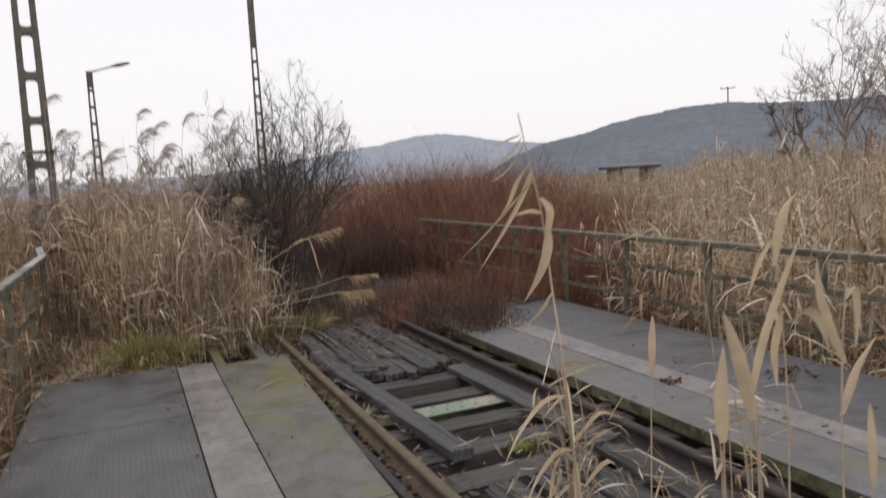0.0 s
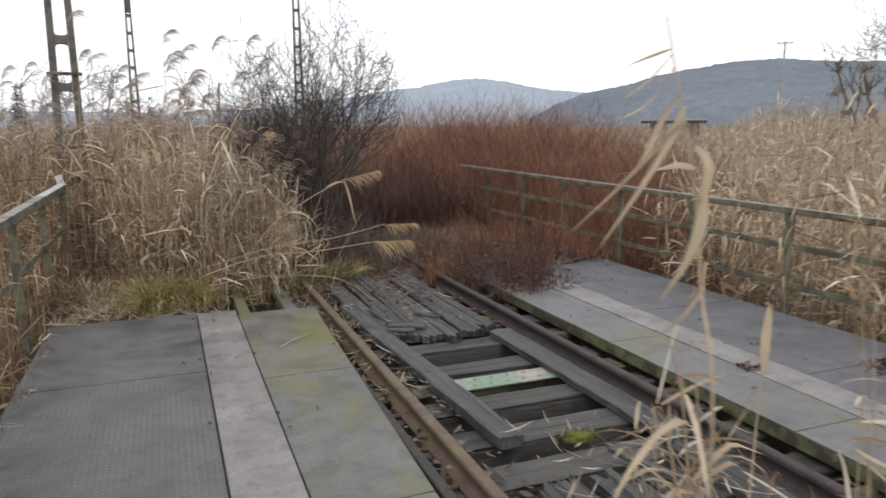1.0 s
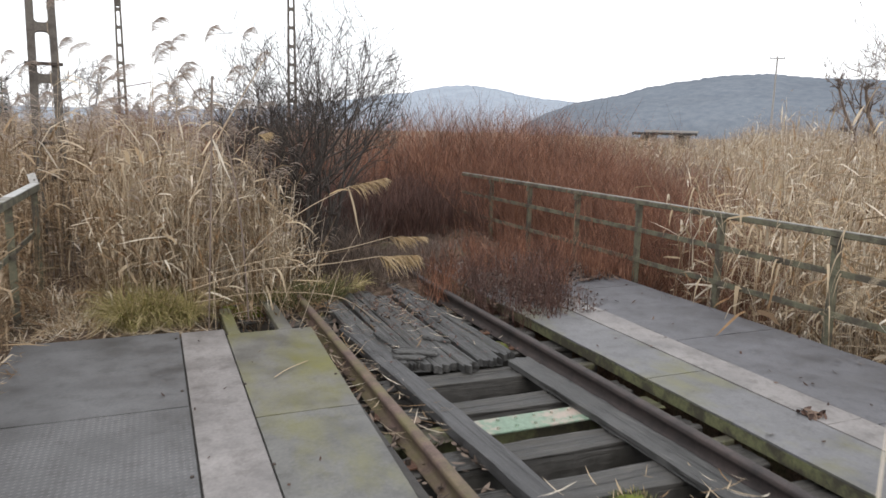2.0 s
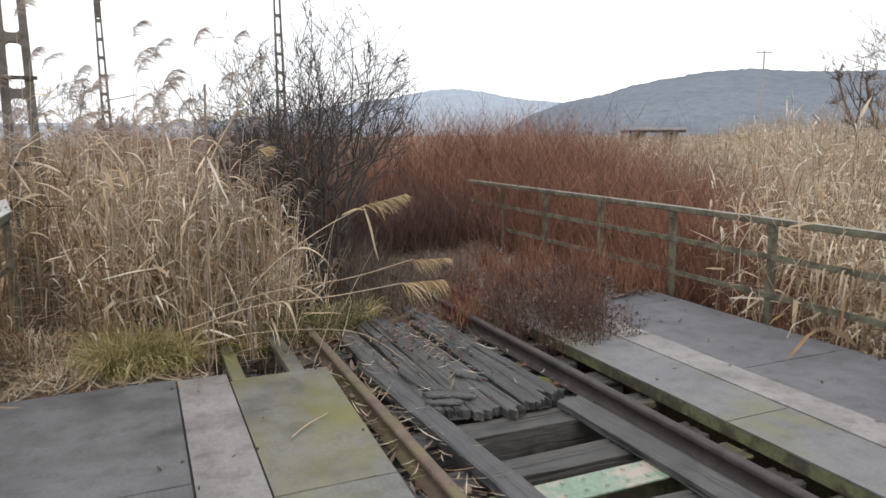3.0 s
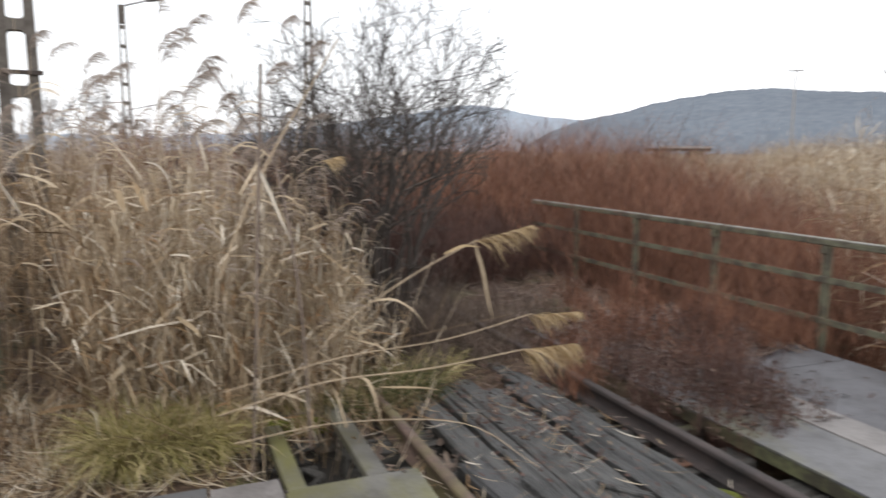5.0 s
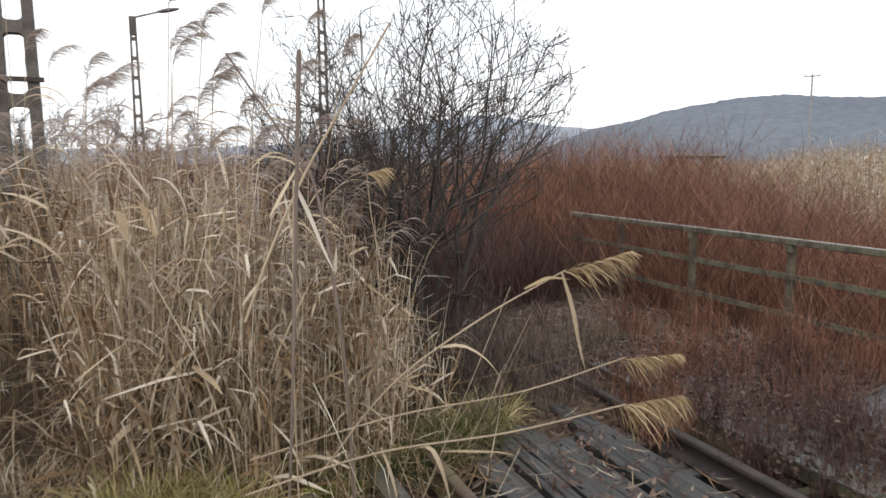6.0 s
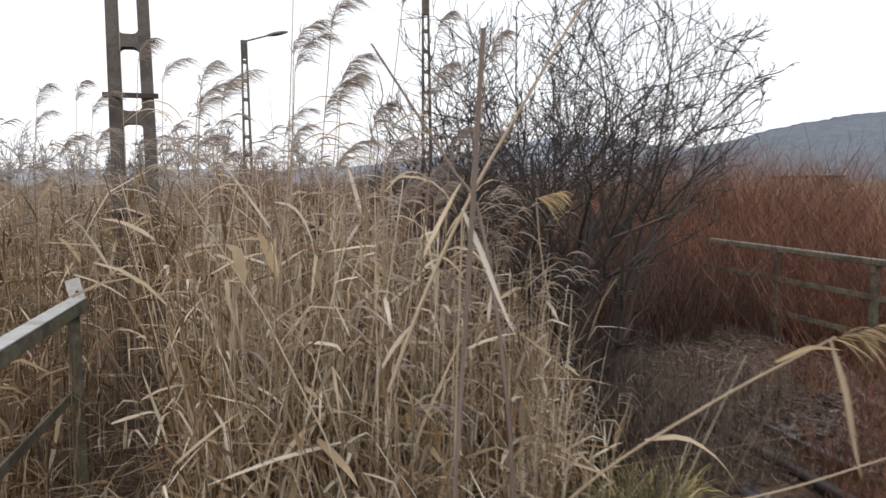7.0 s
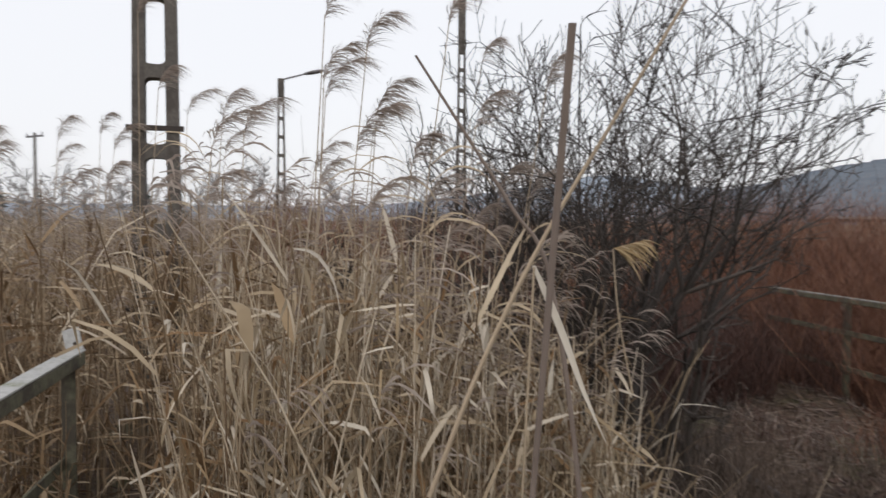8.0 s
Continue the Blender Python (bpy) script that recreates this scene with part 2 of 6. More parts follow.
def ground_material():
    m, nt, b = base_material("litter_soil", 0.9)
    n1 = noise_tex(nt, 1.2, 6, 0.6)
    n2 = noise_tex(nt, 30, 5, 0.7)
    c = ramp_colors(nt, n2, [(0.3, (0.035, 0.024, 0.018)), (0.5, (0.09, 0.058, 0.038)), (0.7, (0.19, 0.13, 0.085))])
    f = ramp_colors(nt, n1, [(0.52, (0, 0, 0)), (0.66, (0.6, 0.6, 0.6))])
    c = mix_color(nt, f, c, (0.075, 0.085, 0.025))
    nt.links.new(c, b.inputs["Base Color"])
    add_bump(nt, b, n2, 1.0, 0.03)
    return m


M_GROUND = ground_material()


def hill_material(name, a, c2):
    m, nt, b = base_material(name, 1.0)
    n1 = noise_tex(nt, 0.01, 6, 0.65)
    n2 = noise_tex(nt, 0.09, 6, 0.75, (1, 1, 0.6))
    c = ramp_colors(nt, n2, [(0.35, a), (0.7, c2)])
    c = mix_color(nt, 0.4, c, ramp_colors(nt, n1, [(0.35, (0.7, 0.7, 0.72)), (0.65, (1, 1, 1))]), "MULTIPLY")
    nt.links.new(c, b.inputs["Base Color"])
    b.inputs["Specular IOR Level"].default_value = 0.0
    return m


# distance haze is put into these base colours, stronger on the far ridge
M_HILL_HAZED = hill_material("wooded_hill", (0.13, 0.152, 0.182), (0.19, 0.21, 0.235))
M_HILL_FAR_HAZED = hill_material("hazed_distant_hill", (0.25, 0.29, 0.34), (0.36, 0.40, 0.45))
M_MOSS = plant_material("moss", [(0.0, (0.05, 0.07, 0.012)), (1.0, (0.17, 0.19, 0.03))], 0.9)


# ---- mesh helpers ----
def mesh_object(name, verts, faces, material, parent=None, label="", smooth=False):
    me = bpy.data.meshes.new(name)
    verts = np.asarray(verts, dtype=np.float32).reshape(-1, 3)
    faces = np.asarray(faces, dtype=np.int32)
    k = faces.shape[1]
    me.vertices.add(len(verts))
    me.vertices.foreach_set("co", verts.ravel())
    me.loops.add(faces.size)
    me.loops.foreach_set("vertex_index", faces.ravel())
    me.polygons.add(len(faces))
    me.polygons.foreach_set("loop_start", np.arange(0, faces.size, k, dtype=np.int32))
    if smooth:
        me.polygons.foreach_set("use_smooth", np.ones(len(faces), dtype=bool))
    me.update(calc_edges=True)
    me.materials.append(material)
    ob = new(name, me)
    if parent is not None:
        ob.parent = parent
    if label:
        tagged(ob, label)
    return ob


def part(name, bm, material, parent=None, label="", smooth=False):
    """A bmesh as one mesh object, under a thing or under a part of it."""
    me = bpy.data.meshes.new(name)
    if smooth:
        for f in bm.faces:
            f.smooth = True
    bm.to_mesh(me)
    bm.free()
    me.materials.append(material)
    ob = new(name, me)
    if parent is not None:
        ob.parent = parent
    if label:
        tagged(ob, label)
    return ob


def empty(name, at, label, category, group="", kind=""):
    ob = new(name)
    ob.location = at
    ob.empty_display_size = 0.1
    return tagged(ob, label, category, group, kind)


def box_bm(x0, x1, y0, y1, z0, z1, bevel=0.004, bm=None):
    fresh = bm is None
    bm = bm or bmesh.new()
    r = bmesh.ops.create_cube(bm, size=1.0)
    for v in r["verts"]:
        v.co = Vector((x0 + (v.co.x + 0.5) * (x1 - x0), y0 + (v.co.y + 0.5) * (y1 - y0), z0 + (v.co.z + 0.5) * (z1 - z0)))
    if bevel and fresh:
        bmesh.ops.bevel(bm, geom=bm.edges[:], offset=bevel, segments=1, affect="EDGES")
    return bm


def cyl_bm(p0, p1, r0, r1=None, sides=8, bm=None):
    bm = bm or bmesh.new()
    p0, p1 = Vector(p0), Vector(p1)
    d = p1 - p0
    m = Matrix.Translation((p0 + p1) / 2) @ d.to_track_quat("Z", "Y").to_matrix().to_4x4()
    bmesh.ops.create_cone(bm, cap_ends=True, segments=sides, radius1=r0, radius2=r0 if r1 is None else r1, depth=d.length, matrix=m)
    return bm


class Soup:
    """Gathers many curved blades and thin tubes into one mesh of quads."""

    def __init__(self):
        self.v, self.f, self.n = [], [], 0

    def add(self, v, f):
        self.v.append(v.reshape(-1, 3))
        self.f.append(f.reshape(-1, 4) + self.n)
        self.n += v.size // 3

    def ribbons(self, P, W, S):
        """P: curves x points x 3; W: half widths, curves x points; S: side vectors, curves x 3."""
        m, k, _ = P.shape
        off = W[:, :, None] * S[:, None, :]
        v = np.stack([P - off, P + off], axis=2)
        base = (np.arange(m) * k * 2)[:, None] + (np.arange(k - 1) * 2)[None, :]
        self.add(v, np.stack([base, base + 1, base + 3, base + 2], axis=-1))

    def tubes(self, P, R, sides=3):
        m, k, _ = P.shape
        d = P[:, -1] - P[:, 0]
        d = d / (np.linalg.norm(d, axis=1, keepdims=True) + 1e-9)
        ref = np.where(np.abs(d[:, 2:3]) > 0.9, np.array([[1.0, 0, 0]]), np.array([[0, 0, 1.0]]))
        a = np.cross(d, ref)
        a /= np.linalg.norm(a, axis=1, keepdims=True) + 1e-9
        b = np.cross(d, a)
        rings = []
        for i in range(sides):
            t = 2 * math.pi * i / sides
            rings.append(P + R[:, :, None] * (math.cos(t) * a + math.sin(t) * b)[:, None, :])
        v = np.stack(rings, axis=2)
        base = (np.arange(m) * k * sides)[:, None, None] + (np.arange(k - 1) * sides)[None, :, None]
        i = np.arange(sides)[None, None, :]
        j = (i + 1) % sides
        self.add(v, np.stack([base + i, base + j, base + sides + j, base + sides + i], axis=-1))

    def build(self, name, material, parent=None, label="", smooth=False):
        return mesh_object(name, np.concatenate(self.v), np.concatenate(self.f), material, parent, label, smooth)


def unit(a):
    return a / (np.linalg.norm(a, axis=-1, keepdims=True) + 1e-9)


# ---- ground ----
def smooth(v, a, b):
    t = np.clip((v - a) / (b - a), 0, 1)
    return t * t * (3 - 2 * t)


LOW = -0.85


def ground_z(x, y):
    """The low wet ground, and the bank on which the track goes on past the bridge."""
    x, y = np.asarray(x, float), np.asarray(y, float)
    start = np.where(x < -0.85, 7.52, np.where(x < 1.75, 8.55, 7.7))
    along = smooth(y, start, start + 0.22)
    across = smooth(x, -4.6, -3.0) * (1 - smooth(x, 3.75, 4.5))
    bump = 0.03 * np.sin(x * 3.1 + y * 1.7) + 0.02 * np.sin(x * 7.3 - y * 5.1)
    far = np.clip((np.hypot(x, y) - 30) / 200, 0, 1)
    channel = -2.2 * (1 - smooth(y, start - 0.25, start)) * smooth(x, -2.6, -1.9) * (1 - smooth(x, 3.6, 4.1))
    return LOW + (LOW * -1 - 0.075) * along * across * (1 - smooth(y, 60, 120)) + bump * (1 - far) + channel


def build_ground():
    near_x = np.arange(-8, 10, 0.14)
    near_y = np.arange(-6, 18, 0.14)
    outer = np.geomspace(10.5, 1400, 34)
    xs = np.unique(np.concatenate([-outer + 2, near_x, outer]))
    ys = np.unique(np.concatenate([-outer + 4, near_y, outer + 8]))
    X, Y = np.meshgrid(xs, ys)
    Z = ground_z(X, Y)
    nx, ny = len(xs), len(ys)
    i = (np.arange(ny - 1)[:, None] * nx + np.arange(nx - 1)[None, :]).ravel()
    ob = mesh_object("ground", np.stack([X, Y, Z], -1), np.stack([i, i + 1, i + nx + 1, i + nx], -1), M_GROUND, smooth=True)
    tagged(ob, "brown soil covered with dead leaves and reed litter", "ground", kind="structure")


build_ground()


# ---- hills ----
def ridge(azimuths, elevations, dist, depth, rough, seed, material, label):
    """A wooded ridge: its skyline follows the given heights above the eye line, seen from the track."""
    az = np.radians(np.linspace(azimuths[0], azimuths[-1], 500))
    el = np.interp(az, np.radians(azimuths), np.radians(elevations))
    r2 = np.random.default_rng(seed)
    jag = np.zeros(500)
    for n, amp in ((20, 1.0), (60, 0.7), (170, 0.8), (500, 0.9)):
        jag += 0.8 * np.interp(np.linspace(0, 1, 500), np.linspace(0, 1, n), r2.normal(0, amp, n))
    rows = np.linspace(0, 1, 16)
    V = []
    for s in rows:
        d = dist - depth * (1 - s)
        h = (dist * np.tan(el) + rough * jag * (0.25 + 0.75 * s)) * (math.sin(s * math.pi / 2) ** 0.8) + 1.67
        h = h if s > 0 else np.full(500, -6.0)
        V.append(np.stack([np.sin(az) * d, np.cos(az) * d, h], -1))
    V = np.array(V)
    i = (np.arange(15)[:, None] * 500 + np.arange(499)[None, :]).ravel()
    ob = mesh_object("wooded_hill", V, np.stack([i, i + 1, i + 501, i + 500], -1), material)
    tagged(ob, label, "hill", kind="structure")


ridge([-100, -60, -30, -21, -12, -6, 0, 6, 14, 22, 24, 26, 28, 30.5, 33, 40, 60], [1.6, 1.5, 1.2, 1.0, 1.0, 1.0, 1.0, 1.2, 2.1, 3.35, 3.5, 3.3, 2.9, 2.55, 2.4, 2.2, 2.0], 2600, 900, 2.2, 3, M_HILL_FAR_HAZED, "hazy distant hill with woods")
ridge([28, 30, 32, 33.4, 36.2, 38.2, 40.2, 42.3, 44.3, 46.3, 48.2, 50.3, 53.2, 60, 75, 95, 130, 170], [0.3, 1.3, 2.1, 2.45, 2.95, 3.5, 3.8, 4.1, 4.3, 4.35, 4.15, 4.05, 3.9, 3.9, 3.6, 3.4, 3.0, 2.6], 1100, 420, 0.8, 4, M_HILL_HAZED, "wooded hill with bare winter trees, haze grey put into its colour")


# ---- bridge deck ----
def plate(x0, x1, y0, y1, material, parent, z=0.0, thick=0.012, sag=0.004, skew=(0.0, 0.0)):
    """A steel plate, a little bent, with its own edges."""
    bm = bmesh.new()
    nx, ny = 4, 6
    g = rnd.uniform(-1, 1)
    top = [[bm.verts.new((x0 + skew[0] * (y0 + (y1 - y0) * j / ny - 6) + (x1 + skew[1] * (y0 + (y1 - y0) * j / ny - 6) - x0 - skew[0] * (y0 + (y1 - y0) * j / ny - 6)) * i / nx, y0 + (y1 - y0) * j / ny, z + sag * g * math.sin(math.pi * i / nx) * math.sin(math.pi * j / ny) + sag * 0.4 * rnd.uniform(-1, 1))) for i in range(nx + 1)] for j in range(ny + 1)]
    for j in range(ny):
        for i in range(nx):
            bm.faces.new((top[j][i], top[j][i + 1], top[j + 1][i + 1], top[j + 1][i]))
    r = bmesh.ops.extrude_face_region(bm, geom=bm.faces[:])
    for v in [e for e in r["geom"] if isinstance(e, bmesh.types.BMVert)]:
        v.co.z -= thick
    bmesh.ops.recalc_face_normals(bm, faces=bm.faces[:])
    return part("steel_plate", bm, material, parent)


deck_left = empty("walkway_left", (-1.1, 2, 0), "walkway of grey tread plates on the old railway bridge", "walkway", kind="structure")
deck_right = empty("walkway_right", (2.9, 4, 0), "wet walkway of steel plates beside the track", "walkway", kind="structure")


def under(ob, parent):
    """Hang ob under parent and keep its place."""
    ob.parent = parent
    ob.matrix_parent_inverse = Matrix.Translation(parent.location).inverted()
    return ob


G = 0.012
for y0, y1 in ((-3.5, -1.5), (-1.5, 0.35), (0.35, 2.18), (2.18, 4.0), (4.0, 5.93), (5.93, 7.6)):
    under(plate(-2.34, -1.162, y0 + G / 2, y1 - G / 2, M_PLATE_WORN if y1 > 7 else M_PLATE_TREAD, None), deck_left)
for y0, y1 in ((-3.5, 0.2), (0.2, 3.9), (3.9, 7.56)):
    under(plate(-1.148, -0.815, y0 + 0.003, y1 - 0.003, M_PLATE_STRIP, None, 0.003), deck_left)
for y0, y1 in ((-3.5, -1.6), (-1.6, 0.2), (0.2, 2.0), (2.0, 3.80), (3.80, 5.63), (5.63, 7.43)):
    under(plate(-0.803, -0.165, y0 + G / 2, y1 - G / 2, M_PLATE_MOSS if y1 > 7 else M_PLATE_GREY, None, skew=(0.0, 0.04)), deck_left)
for y0, y1 in ((-3.0, -1.5), (-1.5, 0.1), (0.1, 1.88), (1.88, 3.65), (3.65, 5.42), (5.42, 7.2), (7.2, 9.9)):
    under(plate(1.84, 2.352, y0 + G / 2, y1 - G / 2, M_PLATE_WET, None, skew=(0.0, 0.005)), deck_right)
for y0, y1 in ((-3.0, 0.7), (0.7, 4.4), (4.4, 7.3), (7.3, 9.9)):
    under(plate(2.362, 2.660, y0 + 0.003, y1 - 0.003, M_PLATE_STRIP, None, 0.004, skew=(0.005, 0.005)), deck_right)
for y0, y1 in ((-3.0, -1.2), (-1.2, 0.7), (0.7, 2.5), (2.5, 4.3), (4.3, 6.1), (6.1, 8.0), (8.0, 10.2)):
    under(plate(2.672, 3.79, y0 + G / 2, y1 - G / 2, M_PLATE_WET_DARK, None, skew=(0.005, 0.0)), deck_right)
for x0, x1, y1, par, mat in ((-0.82, -0.75, 7.4, deck_left, M_GIRDER), (-0.22, -0.16, 7.4, deck_left, M_GIRDER), (-2.33, -2.25, 7.5, deck_left, M_GIRDER), (-1.2, -1.13, 7.5, deck_left, M_GIRDER), (1.845, 1.90, 9.9, deck_right, M_GREEN_EDGE), (2.34, 2.41, 7.8, deck_right, M_GIRDER), (3.71, 3.78, 10.2, deck_right, M_GREEN_EDGE)):
    under(part("edge_beam", box_bm(x0, x1, -3.4, y1, -0.10, -0.017, 0.006), mat), par)
for k in range(8):
    y = -1.2 + 1.45 * k
    if y < 9:
        under(part("bracket", box_bm(1.62, 1.85, y, y + 0.07, -0.15, -0.10, 0.005), M_GREEN_EDGE), deck_right)
# bolts along the strip joints
for x in (-1.19, -0.80, -0.19):
    for k in range(6):
        under(part("bolt", cyl_bm((x, 1.4 + 1.2 * k, 0.001), (x, 1.4 + 1.2 * k, 0.009), 0.011, 0.008, 7), M_BOLT), deck_left)

# main girders under the track
for x in (-0.05, 1.46):
    bm = box_bm(x - 0.16, x + 0.16, -4, 8.5, -0.36, -0.335, 0)
    box_bm(x - 0.012, x + 0.012, -4, 8.5, -0.95, -0.36, 0, bm)
    ob = part("girder", bm, M_GIRDER)
    tagged(ob, "dark rusty steel girder under the track", "girder", "bridge girders", "structure")
# abutment
ob = part("abutment", box_bm(-3.0, 3.95, 8.45, 8.75, -3.2, -0.14, 0.01), M_CONCRETE)
tagged(ob, "stained concrete abutment under the bridge end", "abutment", kind="structure")


# ---- track ----
def rail(x, material, label, bend=0.0):
    prof = [(-0.055, 0), (0.055, 0), (0.055, 0.010), (0.014, 0.024), (0.008, 0.04), (0.008, 0.092), (0.03, 0.104), (0.033, 0.112), (0.033, 0.132), (0.026, 0.14), (-0.026, 0.14), (-0.033, 0.132), (-0.033, 0.112), (-0.03, 0.104), (-0.008, 0.092), (-0.008, 0.04), (-0.014, 0.024), (-0.055, 0.010)]
    ys = np.linspace(-5, 16, 60)
    n = len(prof)
    V = np.array([[(x + px + bend * math.sin(y * 0.3), y, -0.12 + pz) for px, pz in prof] for y in ys])
    i = np.arange(len(ys) - 1)[:, None] * n
    a = np.arange(n)[None, :]
    b = (a + 1) % n
    F = np.stack([i + a, i + n + a, i + n + b, i + b], -1).reshape(-1, 4)
    ob = mesh_object("rail", V, F, material)
    return tagged(ob, label, "rail", "rails of the track")


rail_a = rail(0.0, M_RAIL, "rusty brown rail with moss on its web")
rail_b = rail(1.5, M_RAIL_DARK, "dark rusty rail beside the wet walkway")


def board_mesh(name, length, width, thick, ragged, cracks, seed):
    """A worn board along y: grooved along the grain, ends split and ragged."""
    r = random.Random(seed)
    nx, ny = 9, 14
    groove = [0.0] + [-thick * (0.28 if r.random() < cracks * 0.5 else 0.05) * r.random() for _ in range(nx - 1)] + [0.0]
    groove[1] = groove[-2] = 0.0
    e0 = [ragged * r.random() for _ in range(nx + 1)]
    e1 = [ragged * r.random() for _ in range(nx + 1)]
    e0 = [(2 * e0[max(i - 1, 0)] + e0[i] + 2 * e0[min(i + 1, nx)]) / 5 + ragged * 0.25 * (r.random() < 0.25) for i in range(nx + 1)]
    e1 = [(2 * e1[max(i - 1, 0)] + e1[i] + 2 * e1[min(i + 1, nx)]) / 5 + ragged * 0.25 * (r.random() < 0.25) for i in range(nx + 1)]
    bow, twist = r.uniform(-0.006, 0.006), r.uniform(-0.006, 0.006)
    V, F = [], []
    for j in range(ny + 1):
        s = j / ny
        for i in range(nx + 1):
            u = i / nx
            y = e0[i] + (length - e0[i] - e1[i]) * s
            edge = r.uniform(-0.006, 0.006) if i in (0, nx) else r.uniform(-0.002, 0.002)
            z = groove[i] * (0.4 + 0.6 * abs(math.sin(s * 5 + i * 1.7 + seed))) + bow * math.sin(math.pi * s) + twist * (u - 0.5) * (s - 0.5) * 4
            z += r.uniform(-0.002, 0.002)
            if i in (0, nx):
                z -= 0.005 + r.uniform(0, 0.006)
            V.append((-width / 2 + width * u + edge, y, z))
    top = len(V)
    for j in range(ny + 1):
        for i in (0, nx):
            v = V[j * (nx + 1) + i]
            V.append((v[0], v[1], -thick))
    for j in range(ny):
        for i in range(nx):
            a = j * (nx + 1) + i
            F.append((a, a + 1, a + nx + 2, a + nx + 1))
        a, b = j * (nx + 1), top + 2 * j
        F.append((a, a + nx + 1, b + 2, b))
        a = j * (nx + 1) + nx
        F.append((a + nx + 1, a, b + 1, b + 3))
        F.append((b, b + 2, b + 3, b + 1))
    for j in (0, ny):
        for i in range(nx):
            a = j * (nx + 1) + i
            V += [V[a][:2] + (-thick,), V[a + 1][:2] + (-thick,)]
            q = (a, len(V) - 2, len(V) - 1, a + 1)
            F.append(q if j == 0 else q[::-1])
    me = bpy.data.meshes.new(name)
    me.from_pydata(V, [], F)
    me.update()
    return me


def board(name, x, y, z, length, width, thick, material, label, category, group, ragged=0.02, cracks=0.3, seed=0, rot=(0, 0, 0), parent=None):
    me = board_mesh(name, length, width, thick, ragged, cracks, seed)
    me.materials.append(material)
    ob = new(name, me)
    ob.matrix_world = pose(x, y, z, *rot)
    return tagged(ob, label, category, group)


# sleepers lie across the track
for k, y in enumerate((-2.3, -1.85, -1.4, -0.95, -0.5, -0.05, 0.4, 0.85, 1.3, 1.75, 2.2, 2.65, 3.1, 3.55, 4.02, 4.47, 4.97, 5.65, 6.18, 6.68, 7.15, 7.62, 8.08)):
    ln = 2.30 + rnd.uniform(-0.06, 0.06)
    board("sleeper", -0.36 + ln - 0.03 + rnd.uniform(-0.03, 0.03), y, -0.122 - 0.002 * (k % 3), ln, 0.225 + rnd.uniform(-0.015, 0.02), 0.19, M_SLEEPER,
          "weathered grey timber sleeper under the rails", "sleeper", "sleepers of the track", 0.03, 0.35, k + 3, (0, 0, 90 + rnd.uniform(-0.7, 0.7)))

# riveted cross beam with old mint paint
cross = empty("cross_beam", (0.75, 5.4, -0.14), "steel cross beam with flaking mint green paint", "beam", kind="structure")
mint = under(part("flange", box_bm(0.30, 1.26, 5.205, 5.415, -0.136, -0.122, 0.003), M_MINT), cross)
under(part("flange", box_bm(-0.38, 0.296, 5.205, 5.415, -0.140, -0.126, 0.003), M_GREEN_EDGE), cross)
under(part("flange", box_bm(1.264, 1.84, 5.205, 5.415, -0.140, -0.126, 0.003), M_GREEN_EDGE), cross)
under(part("web", box_bm(-0.38, 1.88, 5.30, 5.32, -0.34, -0.138, 0.002), M_GREEN_EDGE), cross)
for i in range(5):
    for y in (5.255, 5.365):
        x = 0.60 + 0.13 * i + (0.05 if y > 5.3 else 0)
        part("rivet", cyl_bm((x, y, -0.123), (x, y, -0.108), 0.014, 0.009, 7), M_MINT, mint)

# long boards beside the rails and the planking between them
board("guard_timber", 0.40, 4.26, -0.045, 3.25, 0.165, 0.07, M_BEAM, "dark timber laid along the open sleepers", "timber", "", 0.03, 0.15, 91, (0, 0, 3.0))
board("guard_timber", 1.345, 3.95, -0.07, 2.38, 0.20, 0.05, M_PLANK, "split grey timber laid along the rail", "timber", "", 0.05, 0.5, 92, (0, 0, 1.0))
board("guard_timber", 1.30, 0.2, -0.07, 3.7, 0.20, 0.05, M_PLANK, "split grey timber laid along the rail", "timber", "", 0.05, 0.5, 93, (0, 0, -0.6))
xs = 0.24
for k in range(8):
    w = rnd.uniform(0.13, 0.20)
    start = 6.20 + rnd.uniform(-0.12, 0.2) + (0.12 if xs < 0.5 else 0)
    board("plank", xs + w / 2, start, -0.048 + rnd.uniform(-0.014, 0.008), 2.75 + rnd.uniform(-0.3, 0.2), w, 0.06, M_PLANK, "weathered grey deck plank with ragged ends", "plank", "planks between the rails", 0.16, 0.5, 20 + k, (0, rnd.uniform(-2, 2), rnd.uniform(-1.2, 1.2)))
    xs += w + rnd.uniform(0.004, 0.022)
    if xs > 1.25:
        break
xs = 0.20
for k in range(9):
    w = rnd.uniform(0.11, 0.18)
    ln = rnd.uniform(3.3, 4.0)
    board("plank", xs + w / 2, 3.95 - ln + rnd.uniform(-0.25, 0.06), -0.055 + rnd.uniform(-0.02, 0.006), ln, w, 0.055, M_PLANK, "split and rotting grey deck plank", "plank", "planks between the rails", 0.16, 0.75, 40 + k, (0, rnd.uniform(-4, 4), rnd.uniform(-1.5, 1.5)))
    xs += w + rnd.uniform(0.004, 0.02)
    if xs > 1.22:
        break
